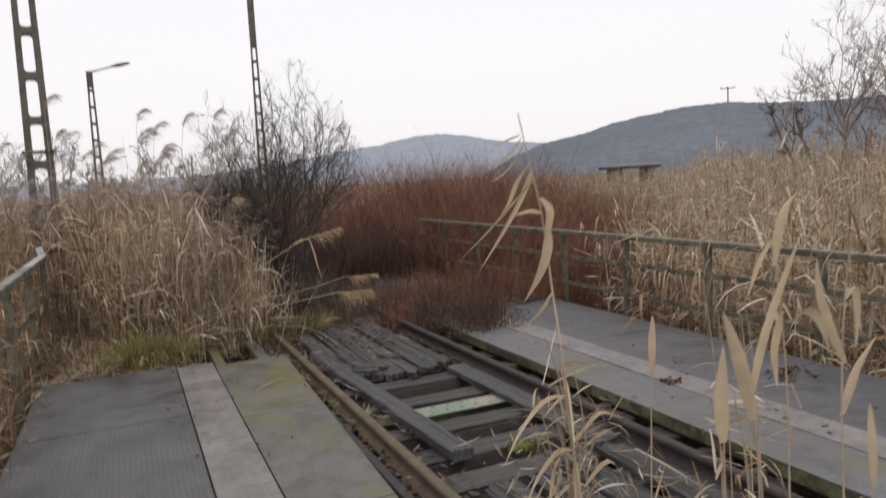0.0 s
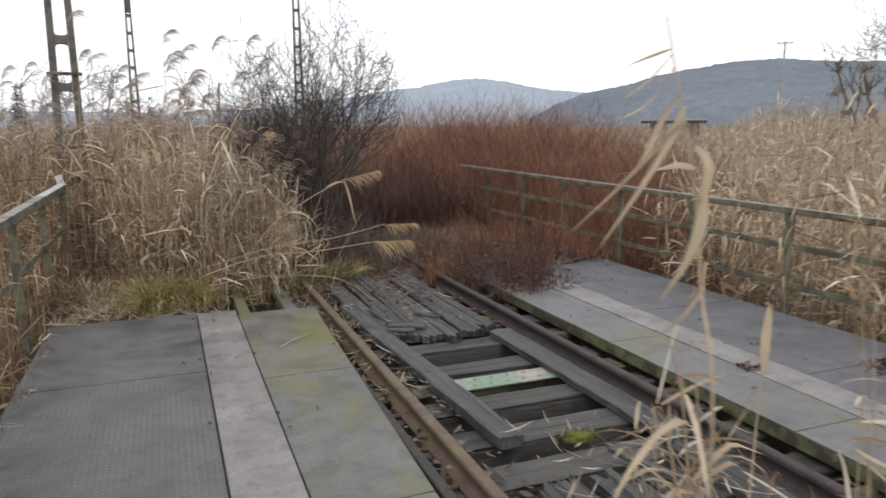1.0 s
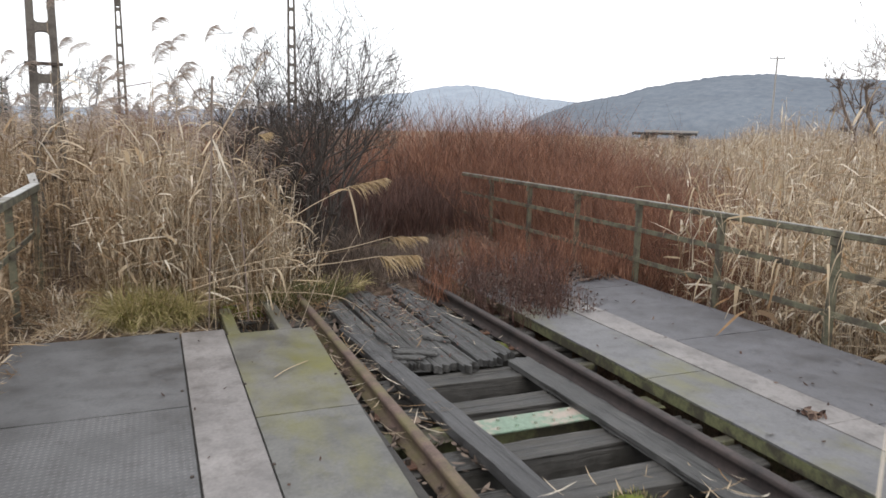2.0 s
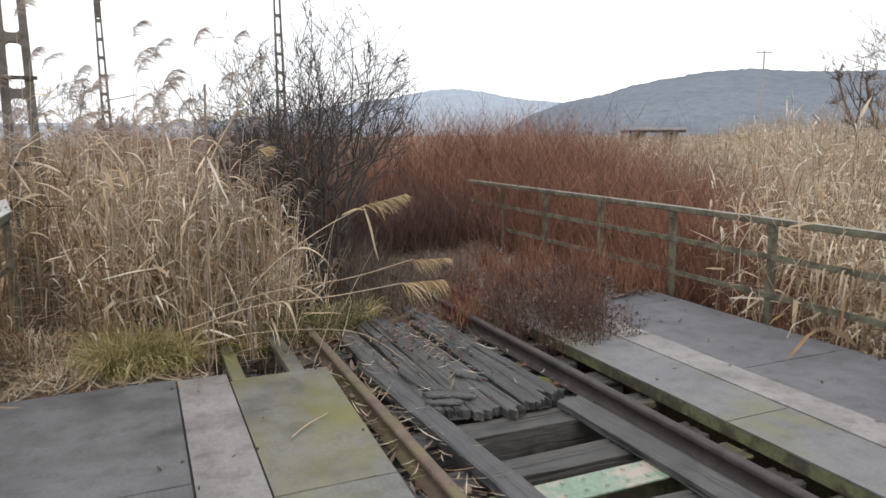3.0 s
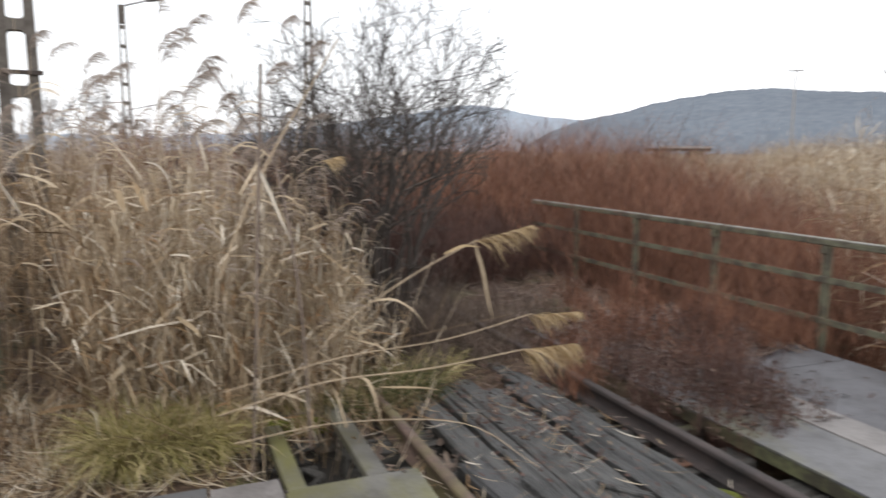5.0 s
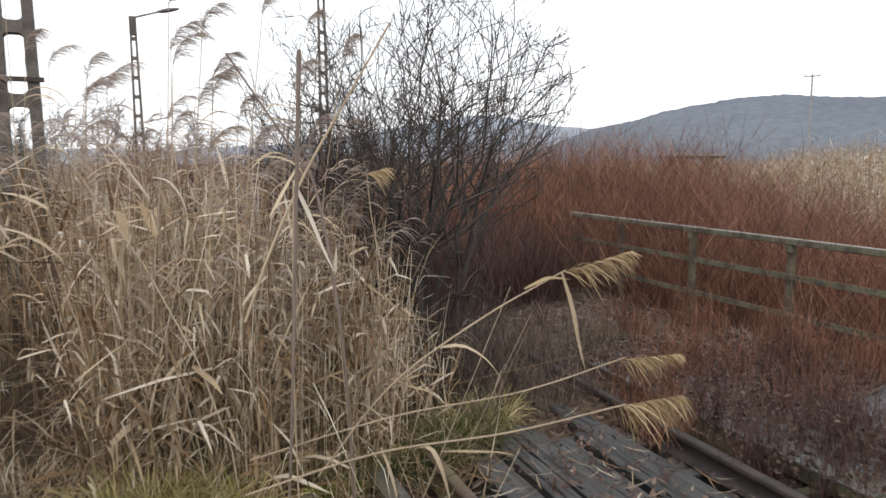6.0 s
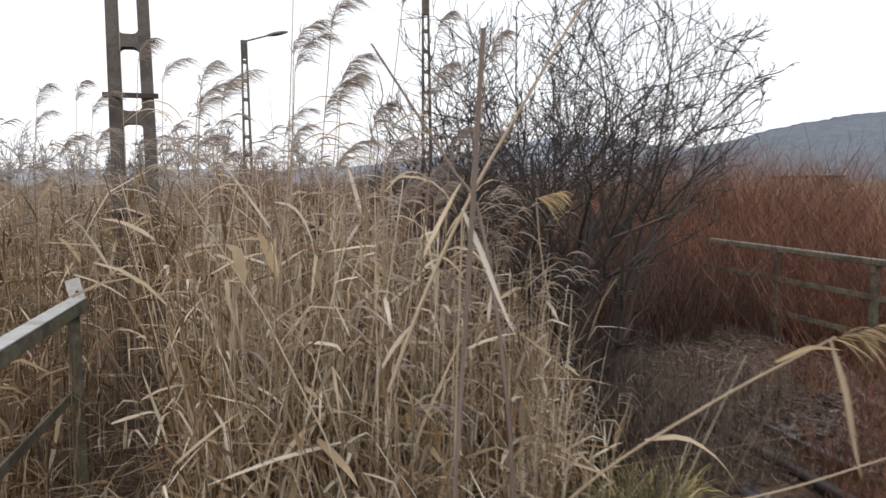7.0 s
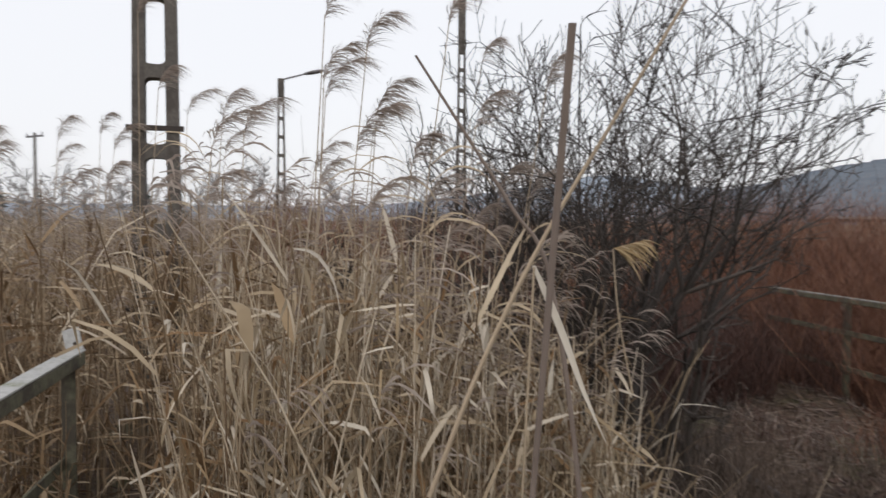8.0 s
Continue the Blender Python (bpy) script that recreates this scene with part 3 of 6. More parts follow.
# broken splinters lying loose
for k, (x, y, z, ln, w, rz) in enumerate(((0.72, 6.50, -0.02, 0.42, 0.09, 62), (0.60, 6.45, -0.028, 0.30, 0.06, 75), (0.92, 6.75, -0.03, 0.36, 0.05, 35), (0.45, 6.7, -0.03, 0.5, 0.05, 8), (0.95, 3.5, -0.03, 0.55, 0.06, 14), (0.6, 3.2, -0.028, 0.6, 0.05, -8), (-0.12, 6.75, -0.085, 0.35, 0.06, 85), (-0.1, 5.6, -0.085, 0.26, 0.07, 88), (-0.12, 7.35, -0.085, 0.3, 0.05, 80))):
    board("wood_splinter", x, y, z, ln, w, 0.022, M_PLANK, "loose splinter of grey wood on the boards", "splinter", "loose splinters", 0.09, 0.5, 70 + k, (rnd.uniform(-3, 3), rnd.uniform(-10, 10), rz))

# rail fastenings on the sleepers
for xr in (0.0, 1.5):
    for y in (4.02, 4.47, 4.97, 5.65, 6.18, 6.68, 7.15):
        for s in (-1, 1):
            clip = empty("rail_fastening", (xr + s * 0.085, y, -0.122), "rusty rail clip with bolt", "fastening", "rail fastenings")
            under(part("clip_plate", box_bm(xr + s * 0.085 - 0.035, xr + s * 0.085 + 0.035, y - 0.045, y + 0.045, -0.121, -0.104, 0.004), M_RUST), clip)
            under(part("bolt", cyl_bm((xr + s * 0.092, y, -0.104), (xr + s * 0.092, y, -0.07), 0.016, 0.014, 6), M_BOLT), clip)

# the open frame at the end of the walkway
hole = empty("hatch_frame", (-0.4, 8, 0), "mossy open hatch frame at the end of the walkway", "hatch", kind="structure")
for nm, x0, x1, y0, y1, mat in (("side_rail", -0.79, -0.69, 7.437, 8.30, M_PLATE_MOSS), ("side_rail", -0.375, -0.26, 7.437, 8.55, M_PLATE_MOSS), ("end_rail", -0.69, -0.376, 8.45, 8.54, M_SLEEPER)):
    under(part(nm, box_bm(x0, x1, y0, y1, -0.06, -0.004 if nm == "side_rail" else -0.014, 0.006), mat), hole)


# ---- handrails ----
def handrail_right():
    x = 4.05
    h = empty("handrail", (x, 8, 0), "mossy green steel handrail with three bars beside the wet walkway", "handrail", "bridge handrails")
    posts = [13.78 - 1.33 * (k + 1) for k in range(14)]
    top = under(part("top_rail", box_bm(x - 0.045, x + 0.035, posts[-1] - 0.2, 13.65, 0.865, 0.915, 0.008), M_GREEN_RAIL), h)
    part("rail_cap", box_bm(x - 0.043, x + 0.033, posts[-1] - 0.2, 13.65, 0.917, 0.925, 0.002), M_WORN_RAIL, top, "worn greyish top face")

    for z in (0.565, 0.20):
        under(part("bar", box_bm(x - 0.03, x - 0.018, posts[-1] - 0.2, 13.65, z - 0.028, z + 0.028, 0.003), M_GREEN_RAIL), h)
    for y in posts:
        bm = box_bm(x - 0.017, x + 0.036, y - 0.03, y - 0.022, -0.14, 0.864, 0)
        box_bm(x - 0.017, x - 0.009, y - 0.022, y + 0.03, -0.14, 0.864, 0, bm)
        p = under(part("post", bm, M_GREEN_RAIL), h)
        part("gusset", box_bm(x - 0.04, x - 0.019, y - 0.04, y + 0.04, 0.79, 0.862, 0.006), M_GREEN_RAIL, p)
        part("foot_plate", box_bm(x - 0.035, x + 0.045, y - 0.05, y + 0.05, -0.155, -0.141, 0.003), M_GREEN_RAIL, p)


def handrail_left():
    x = -2.42
    h = empty("handrail", (x, 7, 0), "weathered handrail with a pale bleached top ending in the reeds", "handrail", "bridge handrails")
    top = under(part("top_rail", box_bm(x - 0.04, x + 0.04, -2.0, 9.82, 0.99, 1.055, 0.008), M_GREEN_RAIL), h)
    for a, b in ((-2.0, 2.2), (2.22, 5.6), (5.62, 8.3), (8.32, 9.82)):
        part("rail_cap", box_bm(x - 0.042, x + 0.042, a, b, 1.057, 1.066, 0.002), M_PALE_RAIL if b > 9 else M_WORN_RAIL, top, "bleached pale top plate" if b > 9 else "worn greyish top plate")
    tip = bmesh.new()
    box_bm(-0.045, 0.03, -0.006, 0.006, 0.0, 0.11, 0, tip)
    bmesh.ops.transform(tip, matrix=Matrix.Translation((x, 9.825, 1.058)) @ Matrix.Rotation(radians(-12), 4, "X") @ Matrix.Rotation(radians(-15), 4, "Y"), verts=tip.verts[:])
    tip_part = under(part("end_plate", tip, M_PALE_RAIL, label="bleached upturned end plate with a bolt hole"), h)
    part("bolt", cyl_bm((x - 0.005, 9.805, 1.095), (x - 0.005, 9.815, 1.095), 0.008, None, 8), M_BOLT, tip_part)
    for z in (0.56,):
        under(part("bar", box_bm(x - 0.03, x - 0.018, -2.0, 9.78, z - 0.028, z + 0.028, 0.003), M_GREEN_RAIL), h)
    for k in range(9):
        y = 9.72 - 1.4 * k
        bm = box_bm(x - 0.03, x + 0.03, y - 0.03, y - 0.022, -0.6, 0.99, 0)
        box_bm(x - 0.03, x - 0.022, y - 0.022, y + 0.03, -0.6, 0.99, 0, bm)
        under(part("post", bm, M_GREEN_RAIL), h)


handrail_right()
handrail_left()


# ---- masts and poles ----
def lattice_mast(x, y, base_w, top_w, height, pitch, z_first, solid_from, label, group, turn=0.0, arm=False, steel=(), lean=0.0):
    """A slotted concrete mast: two tapering legs joined by rungs with rounded slots between."""
    z0 = float(ground_z(x, y)) - 0.2
    m = empty("lattice_mast", (x, y, z0), label, "mast", group)
    w = lambda z: base_w + (top_w - base_w) * (z - z0) / (height - z0)
    depth = 0.16
    for s in (-1, 1):
        bm = bmesh.new()
        vs = []
        for z in (z0, solid_from):
            a = s * w(z) / 2
            b = a - s * w(z) * 0.27
            vs.append([bm.verts.new((px, py, z)) for px, py in ((a, -depth / 2), (b, -depth / 2), (b, depth / 2), (a, depth / 2))])
        for i in range(4):
            bm.faces.new((vs[0][i], vs[0][(i + 1) % 4], vs[1][(i + 1) % 4], vs[1][i]))
        bm.faces.new(vs[0])
        bm.faces.new(vs[1])
        bmesh.ops.recalc_face_normals(bm, faces=bm.faces[:])
        part("leg", bm, M_CONCRETE, m).location = (0, 0, -z0)
    z = z_first
    while z > z0 + pitch:
        z -= pitch
    while z < solid_from:
        bm = bmesh.new()
        hw = w(z) / 2 - w(z) * 0.26
        fil, hh = min(0.05, hw * 0.7), 0.055
        pts = []
        for sx, sz in ((1, 1), (-1, 1), (-1, -1), (1, -1)):
            arc = [(sx * (hw - fil + fil * math.sin(t)), sz * (hh + fil - fil * math.cos(t))) for t in (0, 0.5, 1.05, math.pi / 2)]
            pts += arc[::-1] if sx * sz > 0 else arc
        f = bm.faces.new([bm.verts.new((px, -depth / 2 + 0.003, pz)) for px, pz in pts])
        r = bmesh.ops.extrude_face_region(bm, geom=[f])
        for v in [e for e in r["geom"] if isinstance(e, bmesh.types.BMVert)]:
            v.co.y += depth - 0.006
        bmesh.ops.recalc_face_normals(bm, faces=bm.faces[:])
        part("rung", bm, M_CONCRETE, m).location = (0, 0, z - z0)
        z += pitch
    if solid_from < height:
        bm = box_bm(-w(solid_from) / 2, w(solid_from) / 2, -depth / 2, depth / 2, solid_from - z0, height - z0, 0.01)
        part("shaft", bm, M_CONCRETE, m)
    for zs in steel:
        part("steel_bar", box_bm(-w(zs) * 0.62, w(zs) * 0.62, -depth / 2 - 0.03, -depth / 2 - 0.004, zs - z0 - 0.022, zs - z0 + 0.022, 0.003), M_BOLT, m, "dark rusty steel bar")
    if arm:
        a = part("lamp_arm", cyl_bm((0, 0, height - z0 - 0.05), (0.95, 0, height - z0 + 0.24), 0.035, 0.028, 8), M_GREY_METAL, m, "thin metal lamp arm")
        bm = bmesh.new()
        bmesh.ops.create_uvsphere(bm, u_segments=12, v_segments=8, radius=1)
        bmesh.ops.transform(bm, matrix=Matrix.Translation((1.2, 0, height - z0 + 0.30)) @ Matrix.Rotation(radians(-13), 4, "Y") @ Matrix.Diagonal((0.42, 0.14, 0.075, 1)), verts=bm.verts[:])
        part("lamp_head", bm, M_GREY_METAL, a, "oval street lamp head", smooth=True)
        part("step_bar", cyl_bm((0, 0, 3.1 - z0), (1.1, 0, 3.35 - z0), 0.018, None, 6), M_RUST, m)
    m.rotation_euler = (0, radians(lean), radians(turn))
    return m


lattice_mast(-2.575, 12.45, 0.42, 0.21, 9.2, 0.655, 2.245, 8.4, "tall slotted concrete mast with rust stains among the reeds", "slotted masts", 6, steel=(2.43, 1.4, 0.95))
lattice_mast(-2.32, 33.0, 0.42, 0.22, 6.86, 0.68, 2.0, 6.2, "slotted concrete street lamp mast with a bent arm", "slotted masts", 4, arm=True)
lattice_mast(4.06, 31.0, 0.46, 0.20, 10.5, 0.72, 2.0, 7.6, "tall slotted concrete mast behind the willow", "slotted masts", -8)


def utility_pole(x, y, top, label):
    z0 = float(ground_z(x, y)) - 0.2
    p = empty("utility_pole", (x, y, z0), label, "pole", "utility poles")
    part("shaft", cyl_bm((0, 0, 0), (0, 0, top - z0), 0.15, 0.10, 10), M_PALE_POLE, p)
    part("crossarm", box_bm(-0.95, 0.95, -0.05, 0.05, top - z0 - 0.3, top - z0 - 0.18, 0.01), M_GREY_METAL, p)
    for s in (-0.85, 0.85):
        part("insulator", cyl_bm((s, 0, top - z0 - 0.18), (s, 0, top - z0 + 0.05), 0.05, 0.03, 6), M_GREY_METAL, p)
    p.rotation_euler[2] = radians(-40)


utility_pole(75.1, 73.0, 12.2, "pale concrete utility pole with a crossarm in the reeds")
for x, y, top in ((-19.4, 58, 7.4),):
    utility_pole(x, y, top, "distant grey utility pole above the reeds")

# far road bridge
br = empty("road_bridge", (91, 112, 0), "long low grey bridge at the foot of the hill", "bridge")
under(part("deck", box_bm(84.5, 97, 111, 115, 1.7, 2.2, 0.05), M_GIRDER), br)
under(part("parapet", box_bm(84.5, 97, 110.8, 111.0, 2.22, 2.63, 0.02), M_PALE_POLE), br)
for x in (87, 95):
    under(part("pier", box_bm(x - 0.8, x + 0.8, 111.5, 114.5, -0.9, 1.69, 0.05), M_CONCRETE), br)

# ---- reeds ----
def reed_parts(xy, height, thick, leaf_scale, lean, panicle_share, soup_stem, soup_leaf, soup_pan, r, leaves=6, pan_ribs=16, bent=0.2, pan_scale=1.0):
    """Stems, leaves and plumes for reeds at the places xy (n x 2)."""
    n = len(xy)
    z0 = ground_z(xy[:, 0], xy[:, 1]) - 0.03
    th = r.uniform(0, 2 * math.pi, n)
    d = np.stack([np.cos(th), np.sin(th), np.zeros(n)], -1)
    ln = np.abs(r.normal(0, lean, n))
    t = np.linspace(0, 1, 5)
    P = np.zeros((n, 5, 3))
    P[:, :, 0:2] = xy[:, None, :] + (d[:, None, 0:2] * (ln * height)[:, None, None]) * (t ** 1.8)[None, :, None]
    P[:, :, 2] = z0[:, None] + height[:, None] * t[None, :] * (1 - 0.12 * ln[:, None])
    # some stems are snapped and hang over
    snap = r.random(n) < bent
    k = int(snap.sum())
    if k:
        top = P[snap, 2]
        dd = r.normal(0, 1, (k, 3))
        dd[:, 2] = r.uniform(-0.9, 0.25, k)
        dd = unit(dd)
        L = height[snap][:, None] * 0.22
        P[snap, 3] = top + dd * L
        P[snap, 4] = top + dd * L * 2 + np.array([0, 0, -0.05])
    R = thick[:, None] * np.linspace(1.0, 0.45, 5)[None, :]
    soup_stem.tubes(P, R, 3)
    # leaves
    seg = np.repeat(np.arange(n), leaves)
    m = len(seg)
    u = r.uniform(0.2, 0.9, m) * 4
    i0 = np.minimum(u.astype(int), 3)
    f = (u - i0)[:, None]
    start = P[seg, i0] * (1 - f) + P[seg, i0 + 1] * f
    a = r.uniform(0, 2 * math.pi, m)
    out = np.stack([np.cos(a), np.sin(a), np.zeros(m)], -1)
    L = r.uniform(0.09, 0.34, m) * leaf_scale[seg] * np.where(r.random(m) < 0.12, 1.6, 1.0)
    up0 = r.uniform(-0.3, 1.45, m)
    droop = r.uniform(0.0, 1.0, m) ** 1.6 * 2.8 + 0.1
    tt = np.linspace(0, 1, 5)
    kink = r.uniform(0.15, 0.8, m)
    ang = up0[:, None] - droop[:, None] * (0.35 * tt[None, :] + 0.65 * (tt[None, :] > kink[:, None]))
    step = (L / 4)[:, None]
    hx = np.concatenate([np.zeros((m, 1)), np.cumsum(np.cos(ang[:, :-1]) * step, 1)], 1)
    hz = np.concatenate([np.zeros((m, 1)), np.cumsum(np.sin(ang[:, :-1]) * step, 1)], 1)
    Q = start[:, None, :] + out[:, None, :] * hx[:, :, None]
    Q[:, :, 2] += hz
    side = np.stack([-out[:, 1], out[:, 0], r.uniform(-0.9, 0.9, m)], -1)
    W = (r.uniform(0.0026, 0.0095, m) * np.where(r.random(m) < 0.08, 1.8, 1.0) * leaf_scale[seg])[:, None] * np.array([0.55, 1.0, 0.95, 0.7, 0.08])[None, :]
    soup_leaf.ribbons(Q, W, unit(side))
    # plumes
    pl = np.where((r.random(n) < panicle_share) & ~snap)[0]
    if len(pl) and soup_pan is not None:
        plumes(P[pl, 4], unit(P[pl, 4] - P[pl, 3]), pan_scale * r.uniform(0.75, 1.2, len(pl)), soup_pan, r, pan_ribs)


WIND = np.array([0.95, -0.1, 0.0])


def plumes(tip, axis, size, soup, r, ribs=16, wind=WIND, droop=1.0):
    """Feathery one-sided reed plumes: loose fine branches that stream off the nodding top of the stem."""
    n = len(tip)
    seg = np.repeat(np.arange(n), ribs)
    m = len(seg)
    u = r.random(m)
    S = size[seg]
    nod = unit(axis[seg] + wind[None, :] * (1.1 * u)[:, None])
    start = tip[seg] + nod * ((u - 0.25) * 0.26 * S)[:, None]
    out = unit(wind[None, :] + 0.8 * axis[seg] + r.normal(0, 0.3, (m, 3)))
    L = S * (0.17 - 0.07 * u) * r.uniform(0.5, 1.25, m)
    t = np.linspace(0, 1, 5)
    Q = start[:, None, :] + out[:, None, :] * (L[:, None] * t[None, :])[:, :, None]
    Q[:, :, 2] -= droop * 0.9 * L[:, None] * t[None, :] ** 2
    W = (0.0034 * S * r.uniform(0.5, 1.3, m))[:, None] * np.array([0.3, 0.8, 1.0, 0.7, 0.1])[None, :]
    side = unit(np.cross(out, r.normal(0, 1, (m, 3))))
    soup.ribbons(Q, W, side)


def scatter(n, inside, box, r):
    """n places in the box (x0, x1, y0, y1) that lie inside the given plan."""
    out = np.zeros((0, 2))
    while len(out) < n:
        p = np.stack([r.uniform(box[0], box[1], 4 * n), r.uniform(box[2], box[3], 4 * n)], -1)
        out = np.concatenate([out, p[inside(p[:, 0], p[:, 1])]])
    return out[:n]


def reed_bed(name, label, zones, r, leaf=None, stem=None):
    st, lf, pn = Soup(), Soup(), Soup()
    for n, inside, box, h, dh, scale, lean, pan, leaves in zones:
        xy = scatter(n, inside, box, r)
        height = np.clip(r.normal(h, dh, n), h * 0.45, h * 1.25) - (ground_z(xy[:, 0], xy[:, 1]) + 0.08) * 0.9
        # the bed thins out and drops towards the track
        height = height * (1 - 0.3 * smooth(xy[:, 0], -1.1, 0.2) * (np.abs(xy[:, 1] - 9.5) < 3.0) * (xy[:, 0] < 1.0))
        reed_parts(xy, height, r.uniform(0.0026, 0.0062, n) * (0.5 + 0.5 * scale), np.full(n, scale) * r.uniform(0.8, 1.25, n), lean, pan, st, lf, pn, r, leaves, pan_ribs=14 if scale < 1.3 else 8, pan_scale=0.9 + 0.35 * scale)
    bed = empty(name, (0, 0, 0), label, "reeds", kind="stuff")
    for s, nm, mat in ((st, "reed_stems", stem or M_REED_STEM), (lf, "reed_leaves", leaf or M_REED_LEAF), (pn, "reed_plumes", M_PANICLE)):
        if s.n:
            tagged(s.build(nm, mat, bed), kind="stuff")


def left_front(x, y):
    edge = 8.25 + 0.18 * np.sin(x * 2.3) + np.where(x > -0.75, 0.75 * (x + 0.75), 0) + smooth(x, -1.55, -2.0) * 0.6 + smooth(x, -1.75, -2.15) * 1.2
    edge = np.where(x < -2.9, 9.0, edge)
    return (y > edge) & (x < -0.05 + 0.12 * (y - 8.5) - smooth(y, 9.3, 11.0) * 0.6)


reed_bed("left_reed_bed", "dense bed of dry straw-coloured reeds beside the track", [
    (640, left_front, (-2.0, 0.3, 8.0, 9.5), 1.5, 0.32, 1.0, 0.20, 0.14, 6),
    (460, left_front, (-1.7, 0.3, 8.6, 12.5), 1.55, 0.25, 1.05, 0.16, 0.16, 5),
    (60, lambda x, y: (y > 8.55 + 0.5 * (x + 0.4)), (-0.5, 0.45, 8.5, 10.0), 1.15, 0.3, 0.85, 0.3, 0.05, 7),
    (3500, lambda x, y: (x > -1.1 * y), (-55, -1.0, 26, 70), 1.95, 0.25, 2.4, 0.12, 0.55, 4),
], np.random.default_rng(11))

reed_bed("brown_reed_bed", "bed of weathered brown reeds along the walkway", [
    (980, left_front, (-6.5, -1.6, 8.3, 12.5), 1.66, 0.24, 1.1, 0.17, 0.42, 6),
    (1100, lambda x, y: (x < -2.62 - 0.1 * np.sin(3 * y)), (-7.5, -2.5, -1.0, 9.2), 1.2, 0.2, 1.1, 0.16, 0.0, 5),
    (2700, lambda x, y: (x < -1.15 - 0.02 * (y - 12)) & (x > -1.1 * y), (-20, 0, 12, 26), 1.80, 0.2, 1.5, 0.13, 0.4, 5),
    (300, left_front, (-2.7, 0.3, 8.0, 9.5), 0.9, 0.3, 0.9, 0.55, 0.0, 3),
    (420, lambda x, y: x < -2.39 - 0.05 * np.sin(4 * y), (-2.95, -2.38, 1.5, 10.0), 0.8, 0.25, 1.0, 0.13, 0.0, 6),
], np.random.default_rng(13), M_REED_BROWN, M_REED_BROWN_STEM)

reed_bed("right_reed_bed", "wide bed of dry straw-coloured reeds beyond the handrail", [
    (1500, lambda x, y: (y - (x - 4.2) < 7.6 + 0.4 * np.sin(x * 5)), (4.1, 8.5, -0.5, 11.5), 1.32, 0.22, 1.45, 0.18, 0.04, 9),
    (2300, lambda x, y: (y - (x - 4.2) < 7.2) & (y > -2 + 0.1 * x), (7.6, 20, 0.0, 24), 1.85, 0.2, 1.35, 0.15, 0.2, 7),
    (5200, lambda x, y: (x > 0.93 * y) & (x < 3.5 * y), (14, 70, 6, 70), 2.5, 0.3, 2.5, 0.14, 0.5, 4),
    (1300, lambda x, y: (x > 0.58 * y) & (x < 0.96 * y), (12, 62, 20, 66), 1.72, 0.16, 2.0, 0.12, 0.4, 4),
    (1100, lambda x, y: (x < 0.62 * y), (2, 46, 34, 75), 1.9, 0.3, 2.4, 0.12, 0.6, 4),
], np.random.default_rng(12))


# ---- twiggy shrubs ----
def twigs(bases, height, spread, soup, r, stems=9, side=3, w0=0.003, width_scale=None):
    """Upright twigs in clumps at the bases (n x 3), each with short side twigs."""
    n = len(bases)
    seg = np.repeat(np.arange(n), stems)
    m = len(seg)
    a = r.uniform(0, 2 * math.pi, m)
    sp = np.abs(r.normal(0, spread, m))
    out = np.stack([np.cos(a) * sp, np.sin(a) * sp, np.ones(m)], -1)
    H = height[seg] * r.uniform(0.55, 1.1, m)
    t = np.linspace(0, 1, 4)
    P = bases[seg][:, None, :] + r.normal(0, 0.05, (m, 1, 3)) * np.array([1, 1, 0.2]) + out[:, None, :] * (H[:, None] * t[None, :])[:, :, None]
    P[:, 1:, :2] += r.normal(0, 0.042, (m, 3, 2)) * H[:, None, None]
    ws = np.ones(m) if width_scale is None else width_scale[seg]
    soup.ribbons(P, (w0 * ws)[:, None] * np.array([1.3, 1.0, 0.7, 0.25])[None, :], unit(np.stack([np.sin(a * 3), np.cos(a * 3), 0.1 * np.ones(m)], -1)))
    if side:
        s2 = np.repeat(np.arange(m), side)
        q = len(s2)
        u = r.uniform(0.3, 0.95, q) * 3
        i0 = np.minimum(u.astype(int), 2)
        f = (u - i0)[:, None]
        st = P[s2, i0] * (1 - f) + P[s2, i0 + 1] * f
        b = r.uniform(0, 2 * math.pi, q)
        o = np.stack([np.cos(b) * 0.62, np.sin(b) * 0.62, r.uniform(0.3, 1.1, q)], -1)
        L = H[s2] * r.uniform(0.08, 0.27, q)
        tt = np.linspace(0, 1, 3)
        Q = st[:, None, :] + o[:, None, :] * (L[:, None] * tt[None, :])[:, :, None]
        soup.ribbons(Q, (w0 * 0.7 * ws[s2])[:, None] * np.array([1.0, 0.8, 0.25])[None, :], unit(np.stack([np.sin(b * 5), np.cos(b * 5), 0.2 * np.ones(q)], -1)))


def with_ground(xy):
    return np.concatenate([xy, ground_z(xy[:, 0], xy[:, 1])[:, None]], 1)


